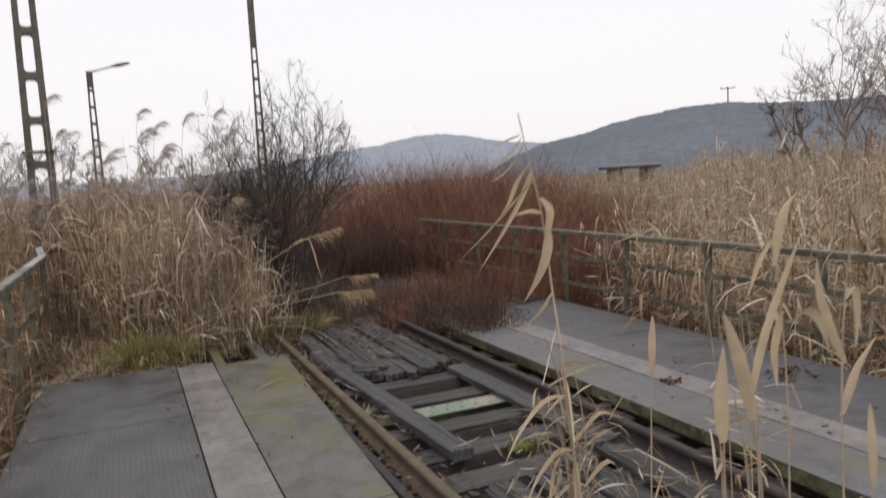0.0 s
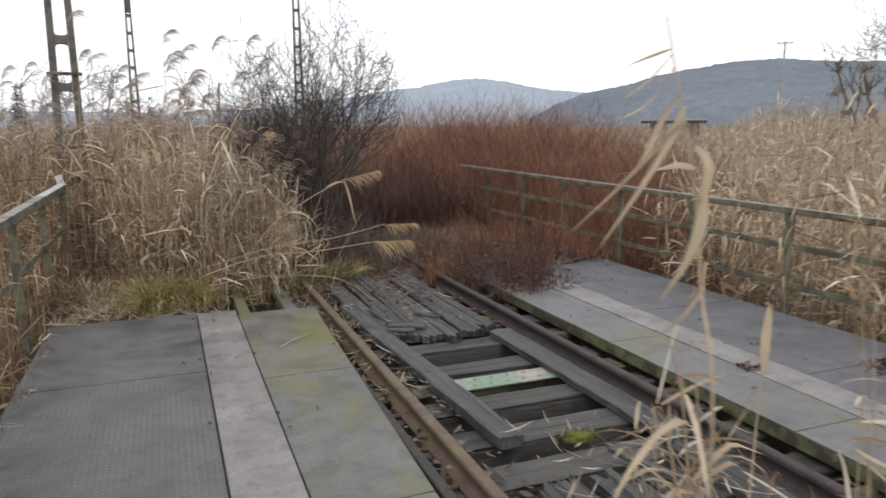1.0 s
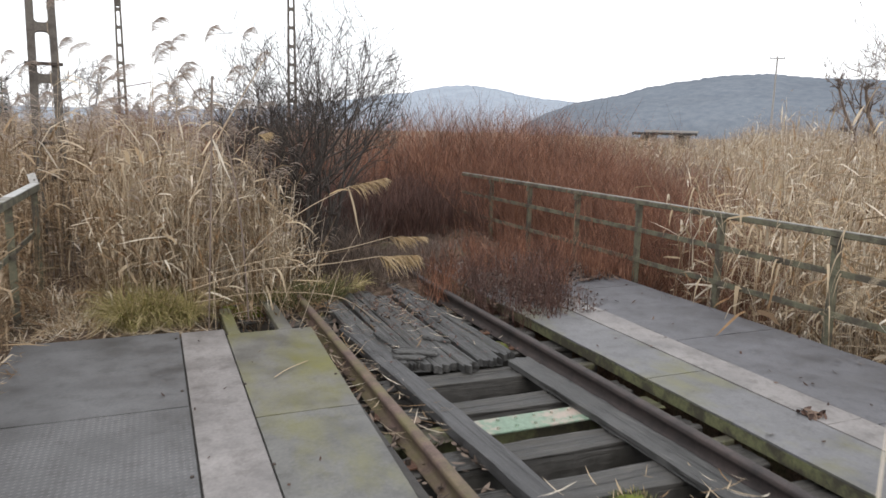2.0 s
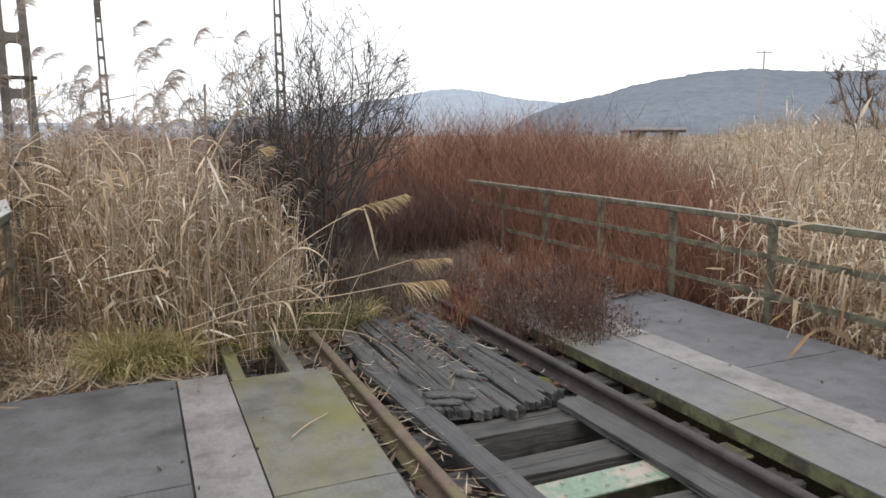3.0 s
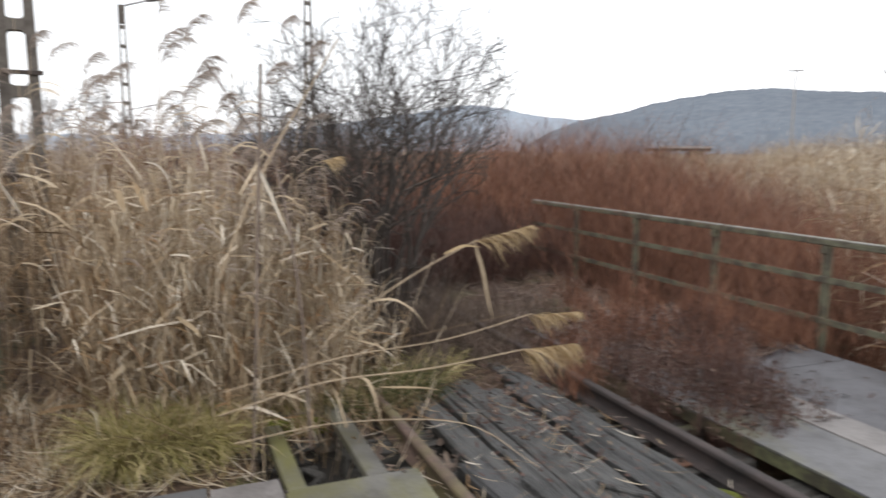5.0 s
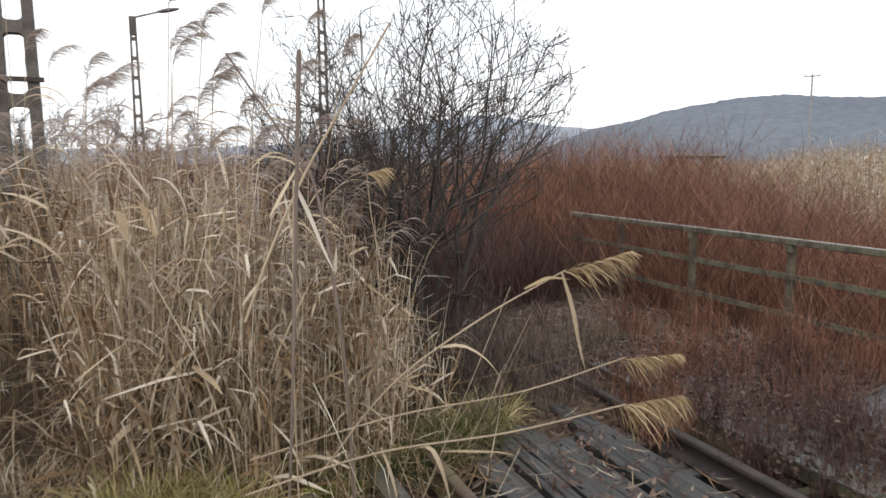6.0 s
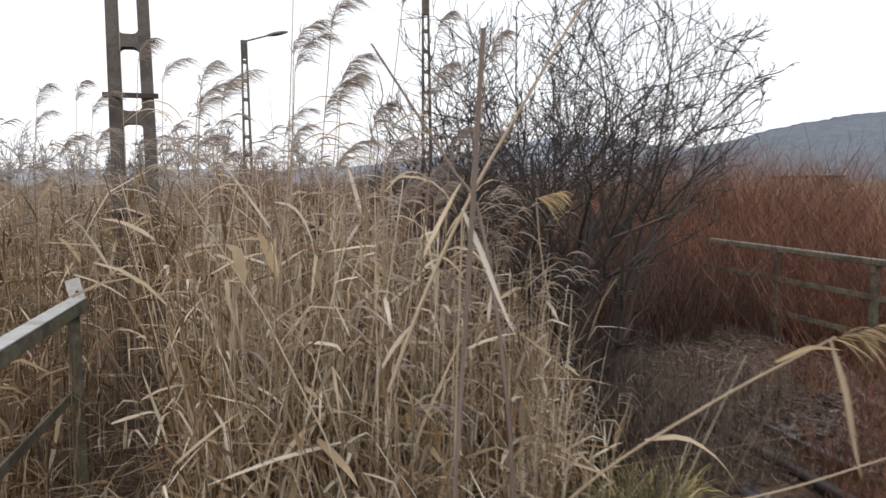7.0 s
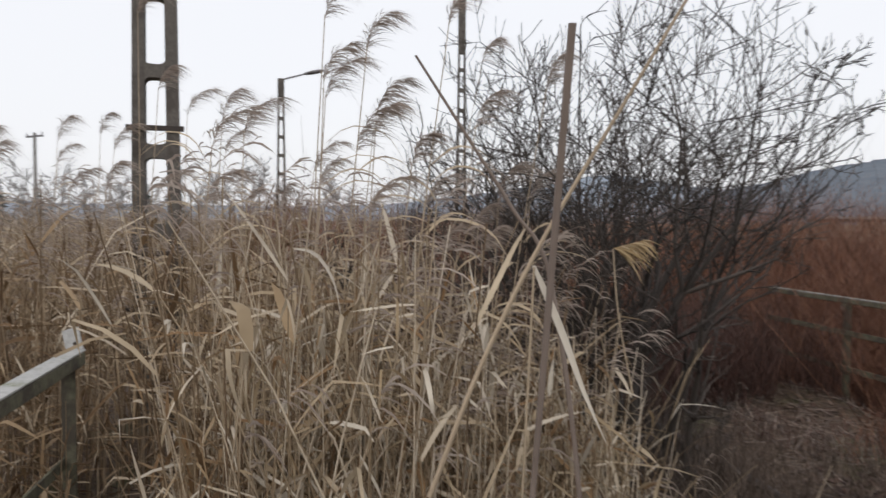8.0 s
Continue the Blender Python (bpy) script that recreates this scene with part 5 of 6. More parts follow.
litter("reed_litter", "dead brown reed litter below the reeds", 2400, on_ground(-4.5, 0.2, 8.2, 11.5, 0.02), (0.06, 0.35, 0.003, 0.007), 38, M_LITTER, 0.35)
litter("crumbs", "dark rotten wood and dirt beside the rail", 420, on_level(-0.2, 0.3, 3.0, 8.3, -0.1), (0.02, 0.10, 0.006, 0.022), 50, M_WEED, 0.35)
litter("reed_litter", "broken straw beside the rail", 110, on_level(-0.18, 0.3, 5.2, 8.4, -0.06), (0.08, 0.35, 0.002, 0.005), 39, M_REED_LEAF, 0.12)
litter("reed_litter", "dry straw and sticks on the far track bed", 1500, on_ground(0.2, 3.9, 9.2, 13), (0.08, 0.5, 0.002, 0.006), 40, M_GREY_TWIG, 0.15)
litter("reed_litter", "dead leaves blown against the walkway edge", 70, on_level(-2.33, -2.22, 3.5, 7.5, 0.008), (0.03, 0.14, 0.002, 0.005), 44, M_REED_BROWN, 0.15)
litter("crumbs", "few dark crumbs and leaf bits on the plates", 14, on_level(-2.0, -0.3, 3.2, 7.4, 0.008), (0.015, 0.04, 0.004, 0.009), 45, M_LITTER, 0.5)
litter("reed_litter", "broken straw between the near planks", 110, on_level(0.3, 1.4, 2.5, 4.4, -0.03), (0.06, 0.25, 0.002, 0.005), 41, M_REED_LEAF, 0.2)
litter("reed_litter", "dead grass thatch under the reeds", 2200, on_ground(-3.6, 0.3, 8.1, 10.2, 0.08), (0.1, 0.45, 0.0016, 0.004), 42, M_REED_BROWN, 0.8)


# ---- single reeds ----
def curve_tube(points, r0, r1, material, parent, name="stem", sides=5, steps=6):
    """A smooth thin stalk through a few points."""
    p = [Vector(q) for q in points]
    p = [p[0] * 2 - p[1]] + p + [p[-1] * 2 - p[-2]]
    out = []
    for i in range(1, len(p) - 2):
        for k in range(steps):
            t = k / steps
            out.append(0.5 * ((2 * p[i]) + (p[i + 1] - p[i - 1]) * t + (2 * p[i - 1] - 5 * p[i] + 4 * p[i + 1] - p[i + 2]) * t * t + (3 * p[i] - p[i - 1] - 3 * p[i + 1] + p[i + 2]) * t ** 3))
    out.append(p[-2])
    s = Soup()
    P = np.array([[tuple(v) for v in out]])
    s.tubes(P, np.linspace(r0, r1, len(out))[None, :], sides)
    return under(s.build(name, material, smooth=True), parent)


def blade(points, width, parent, material=None, side=(1, 0.2, 0), name="leaf"):
    """One long dry leaf, folded a little along its middle."""
    p = np.array(points, float)
    t = np.linspace(0, len(p) - 1, 9)
    q = np.stack([np.interp(t, np.arange(len(p)), p[:, i]) for i in range(3)], -1)
    q[1:-1] = (q[:-2] + 2 * q[1:-1] + q[2:]) / 4
    w = width * np.array([0.45, 0.8, 1, 1, 0.95, 0.8, 0.6, 0.35, 0.04])
    sd = np.array(side, float)
    sd /= np.linalg.norm(sd)
    nrm = np.cross(sd, q[-1] - q[0])
    nrm /= np.linalg.norm(nrm) + 1e-9
    V = np.stack([q - w[:, None] * sd, q + nrm * (w * 0.35)[:, None], q + w[:, None] * sd], 1)
    i = (np.arange(8) * 3)[:, None] + np.arange(2)[None, :]
    i = i.ravel()
    return under(mesh_object(name, V, np.stack([i, i + 1, i + 4, i + 3], -1), material or M_REED_LEAF, smooth=True), parent)


def plume_part(base, tip, size, parent, seed, ribs=120, material=None, wind=(0.6, 0, -0.6), droop=0.8, wscale=1.0):
    r = np.random.default_rng(seed)
    b, t = np.array(base, float), np.array(tip, float)
    u = r.random(ribs) ** 0.9
    ax = unit(t - b)
    st = b + (t - b) * u[:, None]
    out = unit(np.array(wind)[None, :] * 0.9 + ax[None, :] * 0.9 + r.normal(0, 0.33, (ribs, 3)))
    L = size * (1 - 0.5 * u) * r.uniform(0.4, 1.25, ribs)
    k = np.linspace(0, 1, 5)
    Q = st[:, None, :] + out[:, None, :] * (L[:, None] * k)[:, :, None]
    Q[:, :, 2] -= droop * 0.5 * L[:, None] * (k ** 2)[None, :]
    s = Soup()
    s.ribbons(Q, (0.0024 * wscale) * np.array([0.4, 1, 1, 0.8, 0.1])[None, :] * r.uniform(0.5, 1.4, (ribs, 1)), unit(np.cross(out, r.normal(0, 1, (ribs, 3)))))
    return under(s.build("plume", material or M_PANICLE), parent)


def reed_thing(label, at, group):
    return empty("reed", at, label, "reed", group)


# reeds that lean and lie over the end of the planks
f = reed_thing("leaning dry reed with a golden drooping plume", (-0.630, 7.728, 0.472), "reeds bent over the track")
curve_tube([(-0.757, 7.872, 0.276), (-0.471, 7.679, 0.716), (-0.112, 7.547, 1.002), (0.252, 7.472, 1.199)], 0.0052, 0.0035, M_REED_STEM, f)
plume_part((0.232, 7.472, 1.189), (0.552, 7.434, 1.268), 0.15, f, 1, 150, M_PANICLE_GOLD, (0.35, 0, -0.55), 0.9)
blade([(0.232, 7.472, 1.189), (0.276, 7.449, 1.038), (0.299, 7.436, 0.878), (0.333, 7.433, 0.757)], 0.009, f, side=(1, -0.4, 0))
blade([(0.071, 7.505, 1.125), (0.172, 7.483, 1.172), (0.271, 7.461, 1.158)], 0.007, f, M_PANICLE_GOLD, (0, 0.3, 1))
blade([(-0.296, 7.609, 0.879), (-0.176, 7.586, 0.895), (-0.061, 7.562, 0.811), (-0.006, 7.539, 0.709)], 0.012, f, side=(0.2, 1, 0.4))
f = reed_thing("fallen dry reed with a golden drooping plume over the planks", (-0.732, 7.634, 0.376), "reeds bent over the track")
curve_tube([(-1.082, 7.740, 0.309), (-0.579, 7.535, 0.491), (-0.032, 7.441, 0.531), (0.524, 7.405, 0.590)], 0.0048, 0.0035, M_REED_STEM, f)
plume_part((0.485, 7.406, 0.587), (0.860, 7.441, 0.578), 0.19, f, 2, 190, M_PANICLE_GOLD, (0.3, 0, -0.75), 0.9)
blade([(-0.430, 7.511, 0.496), (-0.369, 7.462, 0.524), (-0.334, 7.411, 0.413), (-0.311, 7.379, 0.263)], 0.012, f, side=(1, 0.4, 0))
f = reed_thing("fallen dry reed with a pale plume beside the rail", (-0.734, 7.921, 0.375), "reeds bent over the track")
curve_tube([(-1.032, 8.026, 0.335), (-0.430, 7.818, 0.524), (0.167, 7.704, 0.602), (0.687, 7.641, 0.723)], 0.0046, 0.003, M_REED_STEM, f)
plume_part((0.647, 7.642, 0.714), (1.013, 7.630, 0.711), 0.14, f, 3, 150, M_PANICLE_GOLD, (0.3, 0, -0.6), 0.9)
f = reed_thing("thin broken reed lying towards the planks", (-0.835, 7.540, 0.281), "reeds bent over the track")
curve_tube([(-1.032, 7.403, 0.289), (-0.534, 7.321, 0.351), (0.058, 7.186, 0.310), (0.368, 6.972, 0.120)], 0.0036, 0.0022, M_REED_STEM, f)
f = reed_thing("single straw lying on the mossy plate", (-0.4, 6.6, 0.01), "loose straws")
curve_tube([(-0.60, 6.25, 0.010), (-0.48, 6.38, 0.016), (-0.32, 6.52, 0.010)], 0.0045, 0.003, M_REED_STEM, f)

# the thick dry stalks that stand out of the reeds
f = reed_thing("thick brown broken stalk standing in the reeds", (-0.8, 8.0, 0), "standing stalks")
curve_tube([(-0.92, 7.75, -0.08), (-0.88, 7.62, 1.0), (-0.846, 7.49, 2.06)], 0.0055, 0.0085, M_GREY_TWIG, f)
f = reed_thing("dark snapped stalk leaning over the reeds", (-0.9, 8.3, 1.0), "standing stalks")
curve_tube([(-1.053, 8.09, 2.126), (-0.93, 8.06, 1.93), (-0.80, 8.03, 1.72), (-0.70, 8.0, 1.52), (-0.6, 8.0, 0.8), (-0.55, 8.05, -0.08)], 0.004, 0.009, M_GREY_TWIG, f)
f = reed_thing("dry reed with a broad bleached leaf snapped over", (-0.85, 7.8, 0), "standing stalks")
curve_tube([(-0.86, 7.75, -0.08), (-0.87, 7.72, 0.8), (-0.853, 7.682, 1.59)], 0.004, 0.003, M_REED_STEM, f)
blade([(-0.854, 7.682, 1.593), (-0.818, 7.672, 1.508), (-0.788, 7.663, 1.435), (-0.752, 7.651, 1.325), (-0.698, 7.636, 1.203)], 0.009, f, M_REED_PALE, (1, 0.2, 0.2))
f = reed_thing("dry reed with a pale arching leaf", (-1.4, 8.6, 0), "standing stalks")
curve_tube([(-1.40, 8.62, -0.08), (-1.38, 8.6, 0.8), (-1.363, 8.565, 1.56)], 0.004, 0.003, M_REED_STEM, f)
blade([(-1.380, 8.569, 1.595), (-1.308, 8.554, 1.586), (-1.245, 8.538, 1.485), (-1.227, 8.529, 1.347)], 0.011, f, M_REED_PALE, (0.4, 1, 0.4))
blade([(-1.366, 8.564, 1.555), (-1.335, 8.556, 1.513), (-1.327, 8.551, 1.430), (-1.336, 8.548, 1.301)], 0.012, f, M_REED_LEAF, (0.5, 1, 0.3))
f = reed_thing("thick pale reed leaning across the others", (-0.9, 8.0, 0), "standing stalks")
curve_tube([(-1.031, 7.974, 0.981), (-0.902, 7.964, 1.314), (-0.744, 7.947, 1.641), (-0.544, 7.923, 1.982), (-0.380, 7.904, 2.258)], 0.0075, 0.0045, M_REED_STEM, f)
f = reed_thing("thin reed with a small golden plume", (-0.6, 8.1, 0), "standing stalks")
curve_tube([(-0.336, 8.256, 1.145), (-0.379, 8.275, 1.392), (-0.396, 8.287, 1.604)], 0.003, 0.0022, M_REED_STEM, f)
plume_part((-0.396, 8.287, 1.604), (-0.300, 8.270, 1.631), 0.10, f, 11, 90, M_PANICLE_GOLD, (0.35, 0, -0.5), 0.9)


def nodding_plume(base, size, parent, seed, material, ribs=190):
    """A loose plume: its axis nods over to one side, fine branches stream and droop from it."""
    r = np.random.default_rng(seed)
    u = r.random(ribs)
    bow = r.uniform(0.25, 0.6)
    px = size * bow * u ** 1.6
    pz = size * (u - 0.42 * u * u)
    st = np.array(base)[None, :] + np.stack([px, r.normal(0, 0.012, ribs), pz], -1)
    # the branches sit in a few loose tufts along the axis
    tuft = np.round(u * 6) / 6
    lift = r.normal(0, 0.25, 7)[np.round(u * 6).astype(int)]
    out = unit(np.stack([0.3 + 0.6 * tuft + lift + r.normal(0, 0.32, ribs), r.normal(0, 0.4, ribs), 0.85 - 0.8 * tuft + r.normal(0, 0.22, ribs)], -1))
    L = size * 0.5 * (1 - 0.45 * u) * r.uniform(0.2, 1.2, ribs)
    k = np.linspace(0, 1, 6)
    Q = st[:, None, :] + out[:, None, :] * (L[:, None] * k)[:, :, None]
    Q[:, :, 2] -= 0.6 * L[:, None] * (k ** 2)[None, :]
    Q[:, :, 0] += 0.3 * L[:, None] * (k ** 2)[None, :]
    s = Soup()
    s.ribbons(Q, r.uniform(0.0006, 0.0024, (ribs, 1)) * np.array([0.35, 0.8, 1, 1, 0.7, 0.1])[None, :], unit(np.cross(out, r.normal(0, 1, (ribs, 3)))))
    under(s.build("plume", material), parent)


def tall_reed(x, y, top, lean, seed, plume=0.32, label="tall dry reed with a feathery windblown plume", group="tall plumed reeds"):
    r = random.Random(seed)
    z0 = float(ground_z(x, y)) - 0.03
    f = reed_thing(label, (x, y, z0), group)
    tip = (x + lean[0], y + lean[1], top)
    mid = (x + lean[0] * 0.35, y + lean[1] * 0.35, z0 + (top - z0) * 0.55)
    curve_tube([(x, y, z0), mid, tip], 0.0042, 0.0022, M_REED_STEM, f)
    nodding_plume((tip[0], tip[1], top - 0.02), plume * r.uniform(0.85, 1.2), f, seed, M_PANICLE)
    for k in range(4):
        z = z0 + (top - z0) * r.uniform(0.4, 0.85)
        s = (z - z0) / (top - z0)
        px, py = x + lean[0] * s ** 1.5, y + lean[1] * s ** 1.5
        a = r.uniform(-0.8, 0.8)
        L = r.uniform(0.25, 0.45)
        blade([(px, py, z), (px + 0.35 * L * math.cos(a), py + 0.35 * L * math.sin(a), z + 0.3 * L), (px + 0.8 * L * math.cos(a), py + 0.8 * L * math.sin(a), z + 0.2 * L), (px + L * math.cos(a), py + L * math.sin(a), z - 0.15 * L)], r.uniform(0.006, 0.011), f, side=(-math.sin(a), math.cos(a), 0.5))


for k, (x, y, top, lx, ly) in enumerate(((-1.36, 9.4, 2.45, 0.10, 0), (-1.25, 9.2, 2.28, 0.16, 0), (-1.35, 9.6, 2.15, 0.10, 0.1), (-1.0, 9.0, 2.35, 0.22, 0), (-1.7, 9.9, 2.0, 0.05, 0), (-2.30, 10.6, 2.75, 0.0, 0), (-2.35, 10.8, 2.35, 0.12, 0), (-3.3, 10.2, 2.05, 0.1, 0), (-3.7, 10.8, 2.0, 0.12, 0), (-0.75, 9.5, 2.0, 0.2, 0), (-0.55, 9.2, 2.15, 0.28, 0.1), (-1.9, 10.3, 2.1, 0.1, 0), (-0.6, 10.6, 2.55, 0.35, 0), (-1.15, 9.8, 2.0, 0.14, 0))):
    tall_reed(x, y, top + 0.14, (lx, ly), 200 + k)

for k, (x, y, top, size) in enumerate((
    (-1.32, 9.6, 2.21, 0.3), (-1.13, 9.3, 2.01, 0.3), (-1.25, 9.2, 1.85, 0.3), (-1.08, 9.0, 1.76, 0.3), (-1.15, 9.0, 1.58, 0.3),
    (-1.37, 9.8, 1.71, 0.3), (-0.93, 9.4, 1.6, 0.3), (-1.45, 10.4, 1.83, 0.3), (-2.45, 10.2, 1.71, 0.3), (-2.77, 10.6, 1.7, 0.3),
    (-1.85, 9.3, 1.85, 0.3), (-2.0, 9.9, 1.61, 0.3), (-0.55, 9.3, 1.64, 0.3), (-0.33, 9.6, 1.64, 0.3), (-0.74, 9.2, 1.51, 0.24),
    (-0.97, 8.9, 1.42, 0.24), (-0.69, 9.0, 1.42, 0.24), (-2.35, 10.8, 1.69, 0.3), (-3.5, 12.6, 2.2, 0.34), (-3.7, 13.1, 2.05, 0.34), (-3.2, 12.9, 2.3, 0.34), (-3.95, 12.4, 2.1, 0.34), (-4.2, 12.9, 2.0, 0.34), (-3.0, 12.2, 2.1, 0.34), (-2.3, 11.9, 2.35, 0.34), (-2.1, 12.3, 2.1, 0.34), (-1.85, 10.9, 1.64, 0.24), (-1.67, 11.2, 1.65, 0.24))):
    tall_reed(x, y, top + 0.15, (0.06 + 0.03 * (k % 4), 0.02 * (k % 3)), 300 + k, size)


# reeds that grow up through the near track
def near_reed(base, knots, blades, seed, label, plume=None):
    f = reed_thing(label, base, "reeds growing through the near track")
    curve_tube([base] + knots, 0.0045, 0.002, M_REED_STEM, f)
    for pts, w, sd in blades:
        blade(pts, w * 1.3, f, side=sd)
    if plume:
        plume_part(*plume, f, seed, 60, M_PANICLE, (-0.7, 0, -0.7), 0.9)
    return f


near_reed((0.020, 2.350, -0.100), [(-0.273, 2.051, 1.043), (-0.274, 2.106, 1.336), (-0.274, 2.156, 1.599), (-0.290, 2.193, 1.761), (-0.303, 2.228, 1.922)], [
    ([(-0.325, 2.178, 1.838), (-0.359, 2.184, 1.795), (-0.394, 2.194, 1.768), (-0.422, 2.202, 1.747)], 0.0088, (1, 0, 1)),
    ([(-0.322, 2.172, 1.813), (-0.355, 2.176, 1.759), (-0.392, 2.185, 1.725), (-0.431, 2.198, 1.707)], 0.0081, (1, 0, 1)),
    ([(-0.327, 2.181, 1.848), (-0.368, 2.196, 1.834), (-0.413, 2.211, 1.815)], 0.0054, (1, 0, 1)),
    ([(-0.311, 2.152, 1.730), (-0.345, 2.151, 1.652), (-0.414, 2.161, 1.546), (-0.498, 2.175, 1.430)], 0.0135, (1, 0, 0.5)),
    ([(-0.311, 2.146, 1.701), (-0.387, 2.164, 1.624), (-0.461, 2.181, 1.547), (-0.551, 2.204, 1.466)], 0.0121, (1, 0, 0.5)),
    ([(-0.312, 2.158, 1.758), (-0.353, 2.166, 1.709), (-0.386, 2.165, 1.631), (-0.446, 2.177, 1.561)], 0.0095, (1, 0, 0.4)),
    ([(-0.291, 2.128, 1.650), (-0.265, 2.111, 1.614), (-0.285, 2.106, 1.543), (-0.304, 2.106, 1.500)], 0.0149, (1, 0.3, 0)),
    ([(-0.283, 2.106, 1.550), (-0.293, 2.097, 1.479), (-0.329, 2.098, 1.401), (-0.381, 2.107, 1.330)], 0.0189, (1, 0.3, 0)),
    ([(-0.295, 2.121, 1.603), (-0.328, 2.137, 1.611), (-0.376, 2.155, 1.599)], 0.0054, (0, 0.3, 1)),
    ([(-0.297, 2.076, 1.357), (-0.335, 2.082, 1.300), (-0.379, 2.094, 1.266), (-0.422, 2.104, 1.224)], 0.0095, (1, 0.3, 0)),
], 1, "broken dry reed with torn leaves growing through the track")
near_reed((0.017, 2.393, -0.100), [(-0.039, 2.360, 0.596), (-0.115, 2.326, 0.974), (-0.199, 2.288, 1.165)], [
    ([(-0.098, 2.324, 0.926), (-0.209, 2.283, 0.950), (-0.324, 2.265, 0.861), (-0.403, 2.247, 0.752)], 0.008, (0, 1, 0.4)),
    ([(-0.051, 2.345, 0.737), (0.047, 2.319, 0.846), (0.138, 2.289, 0.805)], 0.007, (0, 1, 0.4)),
    ([(-0.035, 2.362, 0.690), (-0.125, 2.329, 0.740), (-0.241, 2.312, 0.651), (-0.300, 2.293, 0.560)], 0.008, (0, 1, 0.5)),
    ([(-0.037, 2.361, 0.643), (-0.059, 2.323, 0.551), (-0.057, 2.301, 0.382)], 0.014, (1, 0.2, 0)),
    ([(-0.004, 2.358, 0.548), (0.094, 2.340, 0.657), (0.147, 2.319, 0.580), (0.178, 2.315, 0.448)], 0.008, (0, 1, 0.4)),
], 2, "short broken reed with tangled leaves on the near planks")
near_reed((0.071, 2.481, -0.100), [(0.074, 2.448, 0.638), (-0.017, 2.416, 1.110)], [
    ([(0.065, 2.448, 0.657), (0.152, 2.412, 0.729), (0.224, 2.399, 0.651)], 0.007, (0, 1, 0.3)),
    ([(0.045, 2.453, 0.826), (-0.045, 2.430, 0.886), (-0.141, 2.421, 0.815)], 0.007, (0, 1, 0.3)),
    ([(0.077, 2.444, 0.497), (-0.014, 2.430, 0.548), (-0.138, 2.422, 0.459), (-0.207, 2.412, 0.368)], 0.007, (0, 1, 0.3)),
], 3, "short broken reed with tangled leaves on the near planks")
near_reed((0.254, 1.938, -0.100), [(0.267, 1.941, 0.682), (0.263, 1.940, 1.010)], [
    ([(0.258, 1.935, 0.805), (0.254, 1.938, 0.917), (0.263, 1.941, 1.029), (0.272, 1.943, 1.132)], 0.020, (1, -0.3, 0)),
], 4, "dry reed with one broad upright leaf")
near_reed((0.623, 2.108, -0.100), [(0.595, 2.092, 0.575), (0.515, 2.056, 0.859)], [
    ([(0.540, 2.063, 0.792), (0.473, 2.042, 0.964), (0.415, 2.038, 1.116), (0.364, 2.033, 1.221)], 0.022, (1, -0.3, 0.4)),
    ([(0.515, 2.056, 0.859), (0.563, 2.043, 1.091), (0.675, 2.036, 1.321), (0.745, 2.038, 1.440)], 0.014, (1, -0.3, 0)),
], 5, "dry reed with a long pale leaf bent over")
near_reed((0.892, 3.044, -0.100), [(0.912, 3.046, 0.600), (0.921, 3.041, 0.805)], [
    ([(0.916, 3.038, 0.675), (0.917, 3.042, 0.806), (0.926, 3.044, 0.918), (0.929, 3.045, 0.974)], 0.016, (1, -0.3, 0)),
], 6, "dry reed with one narrow upright leaf")
near_reed((0.671, 2.017, -0.100), [(0.680, 2.033, 0.806), (0.645, 2.045, 1.275), (0.592, 2.053, 1.540)], [
    ([(0.630, 2.047, 1.351), (0.654, 2.050, 1.481), (0.695, 2.051, 1.573), (0.753, 2.050, 1.608)], 0.016, (1, -0.3, 0.2)),
    ([(0.674, 2.040, 1.087), (0.763, 2.022, 1.196), (0.825, 2.010, 1.129), (0.856, 1.988, 0.987)], 0.014, (0.6, -0.3, 0.8)),
    ([(0.615, 2.050, 1.445), (0.556, 2.049, 1.372), (0.495, 2.048, 1.244)], 0.013, (1, -0.2, 0.4)),
    ([(0.660, 2.042, 1.181), (0.616, 2.040, 1.043), (0.629, 2.036, 0.902)], 0.013, (1, -0.3, 0)),
], 7, "dry reed with several pale broad leaves")
near_reed((0.811, 1.879, -0.100), [(0.808, 1.911, 0.709), (0.828, 1.921, 1.176), (0.877, 1.927, 1.455)], [
    ([(0.829, 1.917, 0.989), (0.752, 1.922, 1.132), (0.702, 1.927, 1.274), (0.698, 1.930, 1.387)], 0.016, (1, -0.3, 0)),
    ([(0.812, 1.913, 0.802), (0.875, 1.906, 0.969), (0.973, 1.897, 1.077)], 0.018, (0.9, -0.3, 0.3)),
    ([(0.839, 1.922, 1.222), (0.889, 1.923, 1.286), (0.902, 1.919, 1.155), (0.887, 1.917, 1.034)], 0.013, (1, -0.3, 0)),
], 8, "dry reed with several pale broad leaves")
near_reed((0.655, 1.704, -0.100), [(0.681, 1.712, 0.529), (0.698, 1.716, 0.715)], [
    ([(0.695, 1.714, 0.640), (0.691, 1.717, 0.762), (0.686, 1.720, 0.865), (0.679, 1.721, 0.922)], 0.013, (1, -0.3, 0)),
    ([(0.681, 1.712, 0.529), (0.620, 1.716, 0.624), (0.560, 1.715, 0.533)], 0.01, (0.5, -0.3, 0.8)),
], 9, "short dry reed with a narrow leaf")


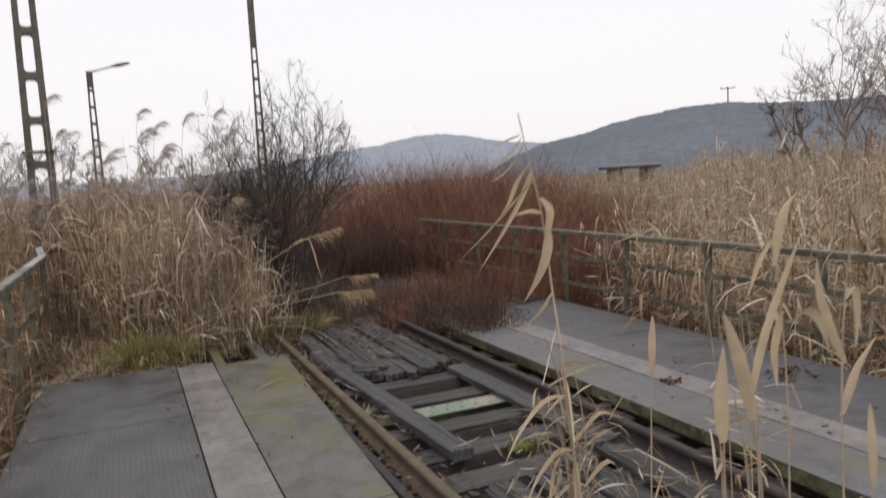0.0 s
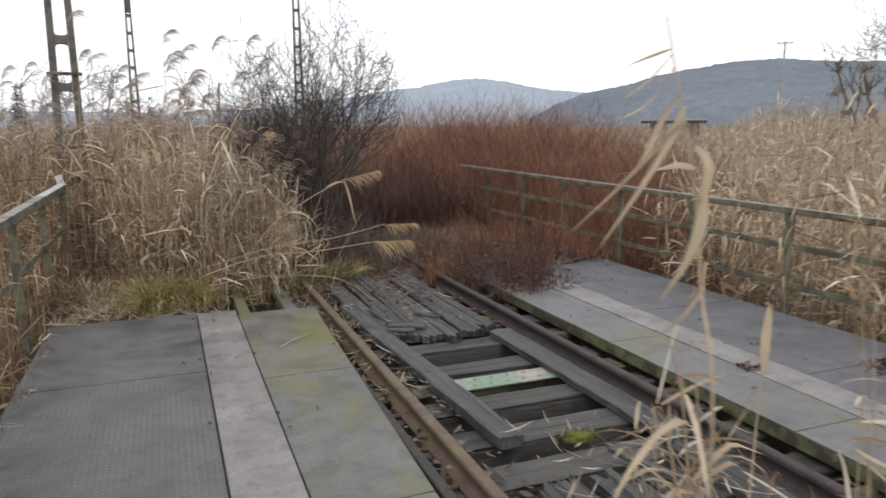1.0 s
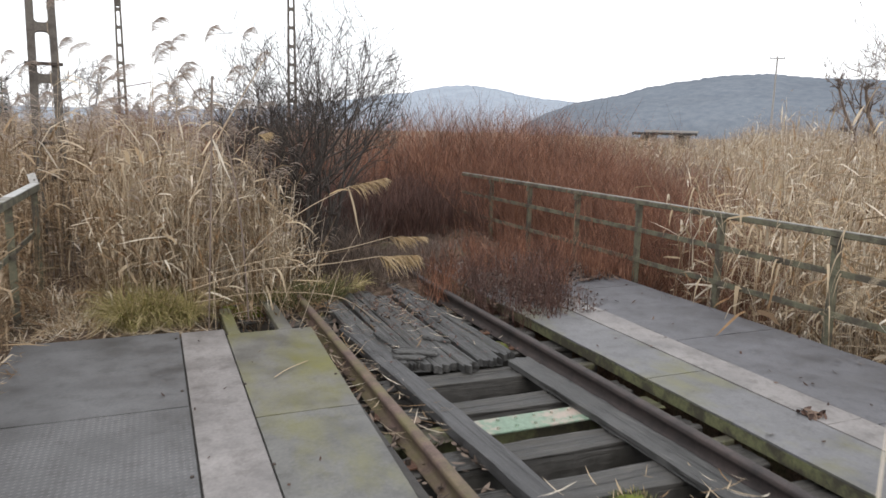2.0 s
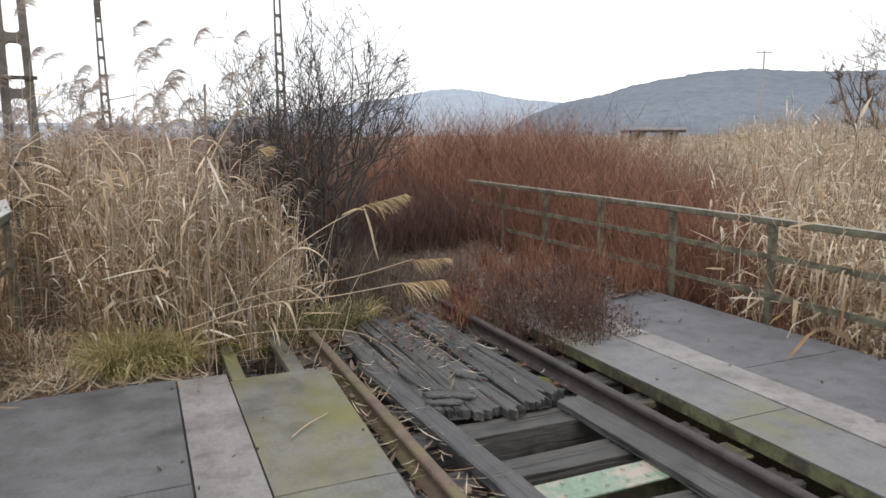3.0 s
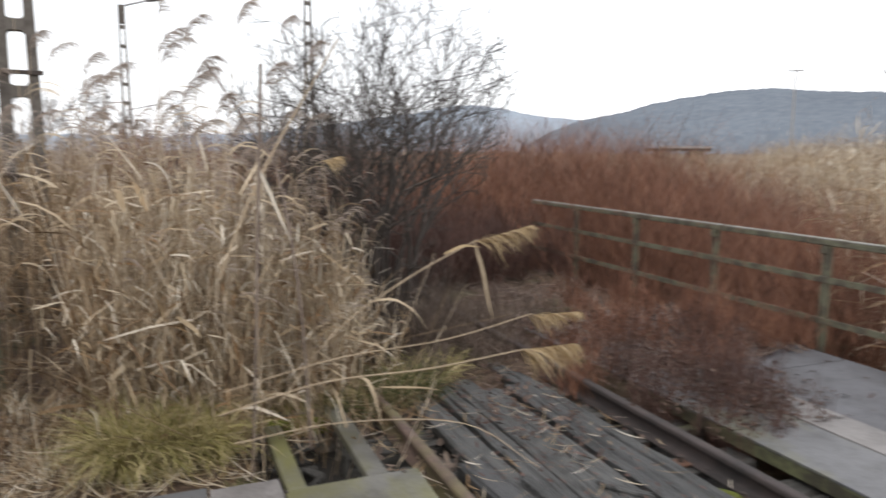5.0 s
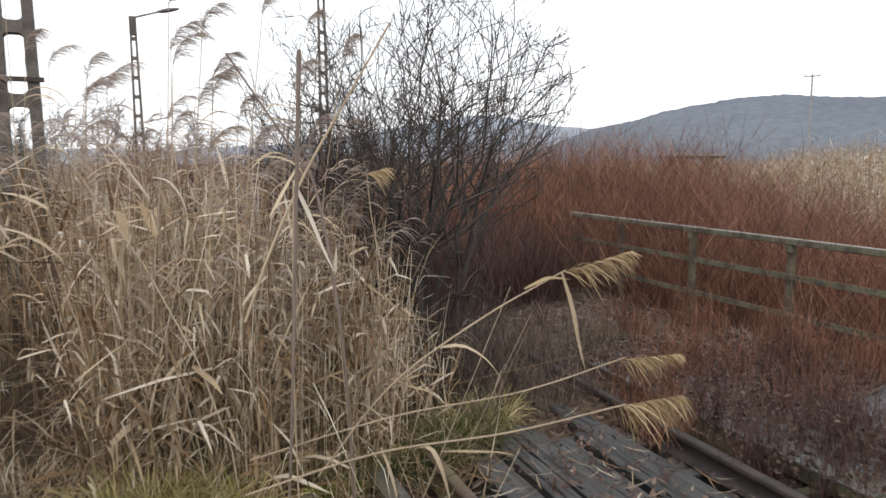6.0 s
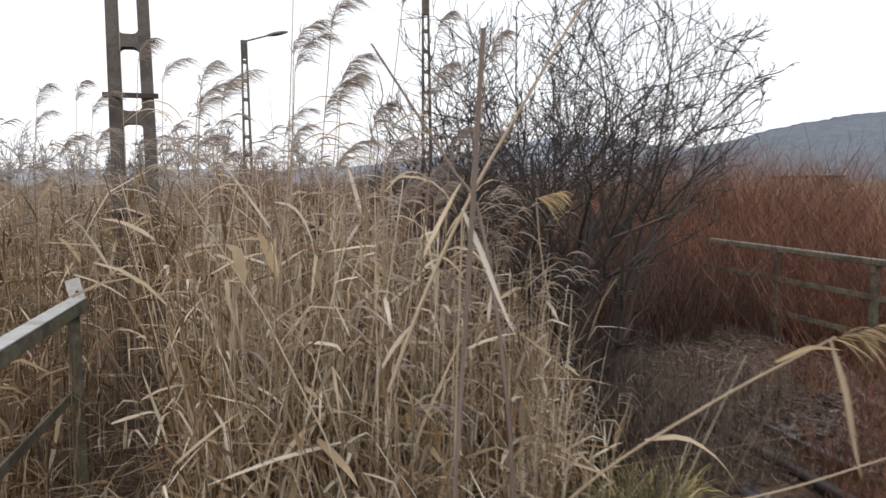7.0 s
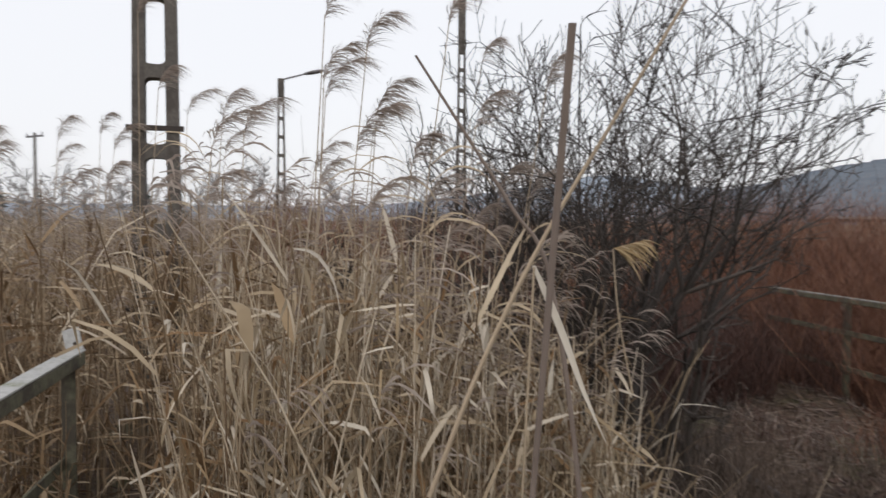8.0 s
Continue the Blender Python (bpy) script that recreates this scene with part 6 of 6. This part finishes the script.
def tangle(cx, cy, n, zmax, spread, seed, label):
    """Torn dry reed leaves caught together, pointing all ways."""
    r = np.random.default_rng(seed)
    f = reed_thing(label, (cx, cy, -0.1), "reeds growing through the near track")
    s = Soup()
    z = zmax * r.random(n) ** 1.2
    c = np.stack([cx + r.normal(0, spread, n) - 0.12 * z, cy + r.normal(0, spread, n), z], -1)
    a = r.uniform(0, 2 * math.pi, n)
    L = r.uniform(0.1, 0.34, n)
    up = r.uniform(-0.4, 1.2, n)
    bend = r.uniform(-0.5, 2.4, n)
    t = np.linspace(0, 1, 6)
    ang = up[:, None] - bend[:, None] * t[None, :]
    hx = np.concatenate([np.zeros((n, 1)), np.cumsum(np.cos(ang[:, :-1]), 1)], 1) * (L / 5)[:, None]
    hz = np.concatenate([np.zeros((n, 1)), np.cumsum(np.sin(ang[:, :-1]), 1)], 1) * (L / 5)[:, None]
    Q = np.stack([c[:, 0, None] + np.cos(a)[:, None] * hx, c[:, 1, None] + np.sin(a)[:, None] * hx, np.maximum(c[:, 2, None] + hz, -0.05)], -1)
    s.ribbons(Q, r.uniform(0.002, 0.008, n)[:, None] * np.array([0.5, 1, 1, 0.8, 0.5, 0.05]), unit(np.stack([-np.sin(a), np.cos(a), r.normal(0, 0.6, n)], -1)))
    under(s.build("torn_foliage", M_REED_LEAF), f)
    for k in range(4):
        x, y = cx + r.normal(0, spread * 0.8), cy + r.normal(0, spread * 0.8)
        curve_tube([(x, y, -0.1), (x - 0.05, y - 0.01, zmax * 0.5), (x - 0.14, y - 0.03, zmax * r.uniform(0.7, 1.1))], 0.004, 0.002, M_REED_STEM, f)


tangle(0.06, 2.42, 70, 1.0, 0.07, 1, "tangle of torn dry reed leaves on the near planks")
tangle(0.14, 2.5, 50, 0.75, 0.09, 4, "tangle of torn dry reed leaves on the near planks")
tangle(0.34, 2.6, 34, 0.5, 0.12, 2, "low tangle of torn dry reed leaves on the near planks")
tangle(0.62, 2.45, 20, 0.45, 0.12, 3, "low tangle of torn dry reed leaves by the rail")
tangle(1.02, 2.5, 46, 1.4, 0.12, 6, "tall tangle of torn dry reed leaves by the rail")
tangle(0.86, 2.3, 26, 0.9, 0.10, 5, "tangle of torn dry reed leaves by the rail")

# reeds that hang in over the handrail
for k in range(22):
    r = random.Random(900 + k)
    x, y = r.uniform(4.06, 4.38), r.uniform(3.0, 7.2)
    z0 = float(ground_z(x, y))
    top = r.uniform(0.75, 1.35)
    lx = r.uniform(-0.35, 0.05)
    f = reed_thing("dry reed with pale hanging leaves beside the handrail", (x, y, z0), "reeds over the handrail")
    curve_tube([(x, y, z0), (x + lx * 0.3, y, z0 + (top - z0) * 0.6), (x + lx, y, top)], 0.0042, 0.0022, M_REED_STEM, f)
    for q in range(5):
        z = z0 + (top - z0) * r.uniform(0.5, 1.0)
        px = x + lx * ((z - z0) / (top - z0)) ** 1.7
        a = r.uniform(2.2, 4.2)
        L = r.uniform(0.2, 0.4)
        ca, sa = math.cos(a), math.sin(a)
        blade([(px, y, z), (px + 0.3 * L * ca, y + 0.3 * L * sa, z + 0.25 * L), (px + 0.55 * L * ca, y + 0.55 * L * sa, z - 0.05 * L), (px + 0.65 * L * ca, y + 0.65 * L * sa, z - 0.6 * L)], r.uniform(0.006, 0.013), f, side=(-sa, ca, 0.3))
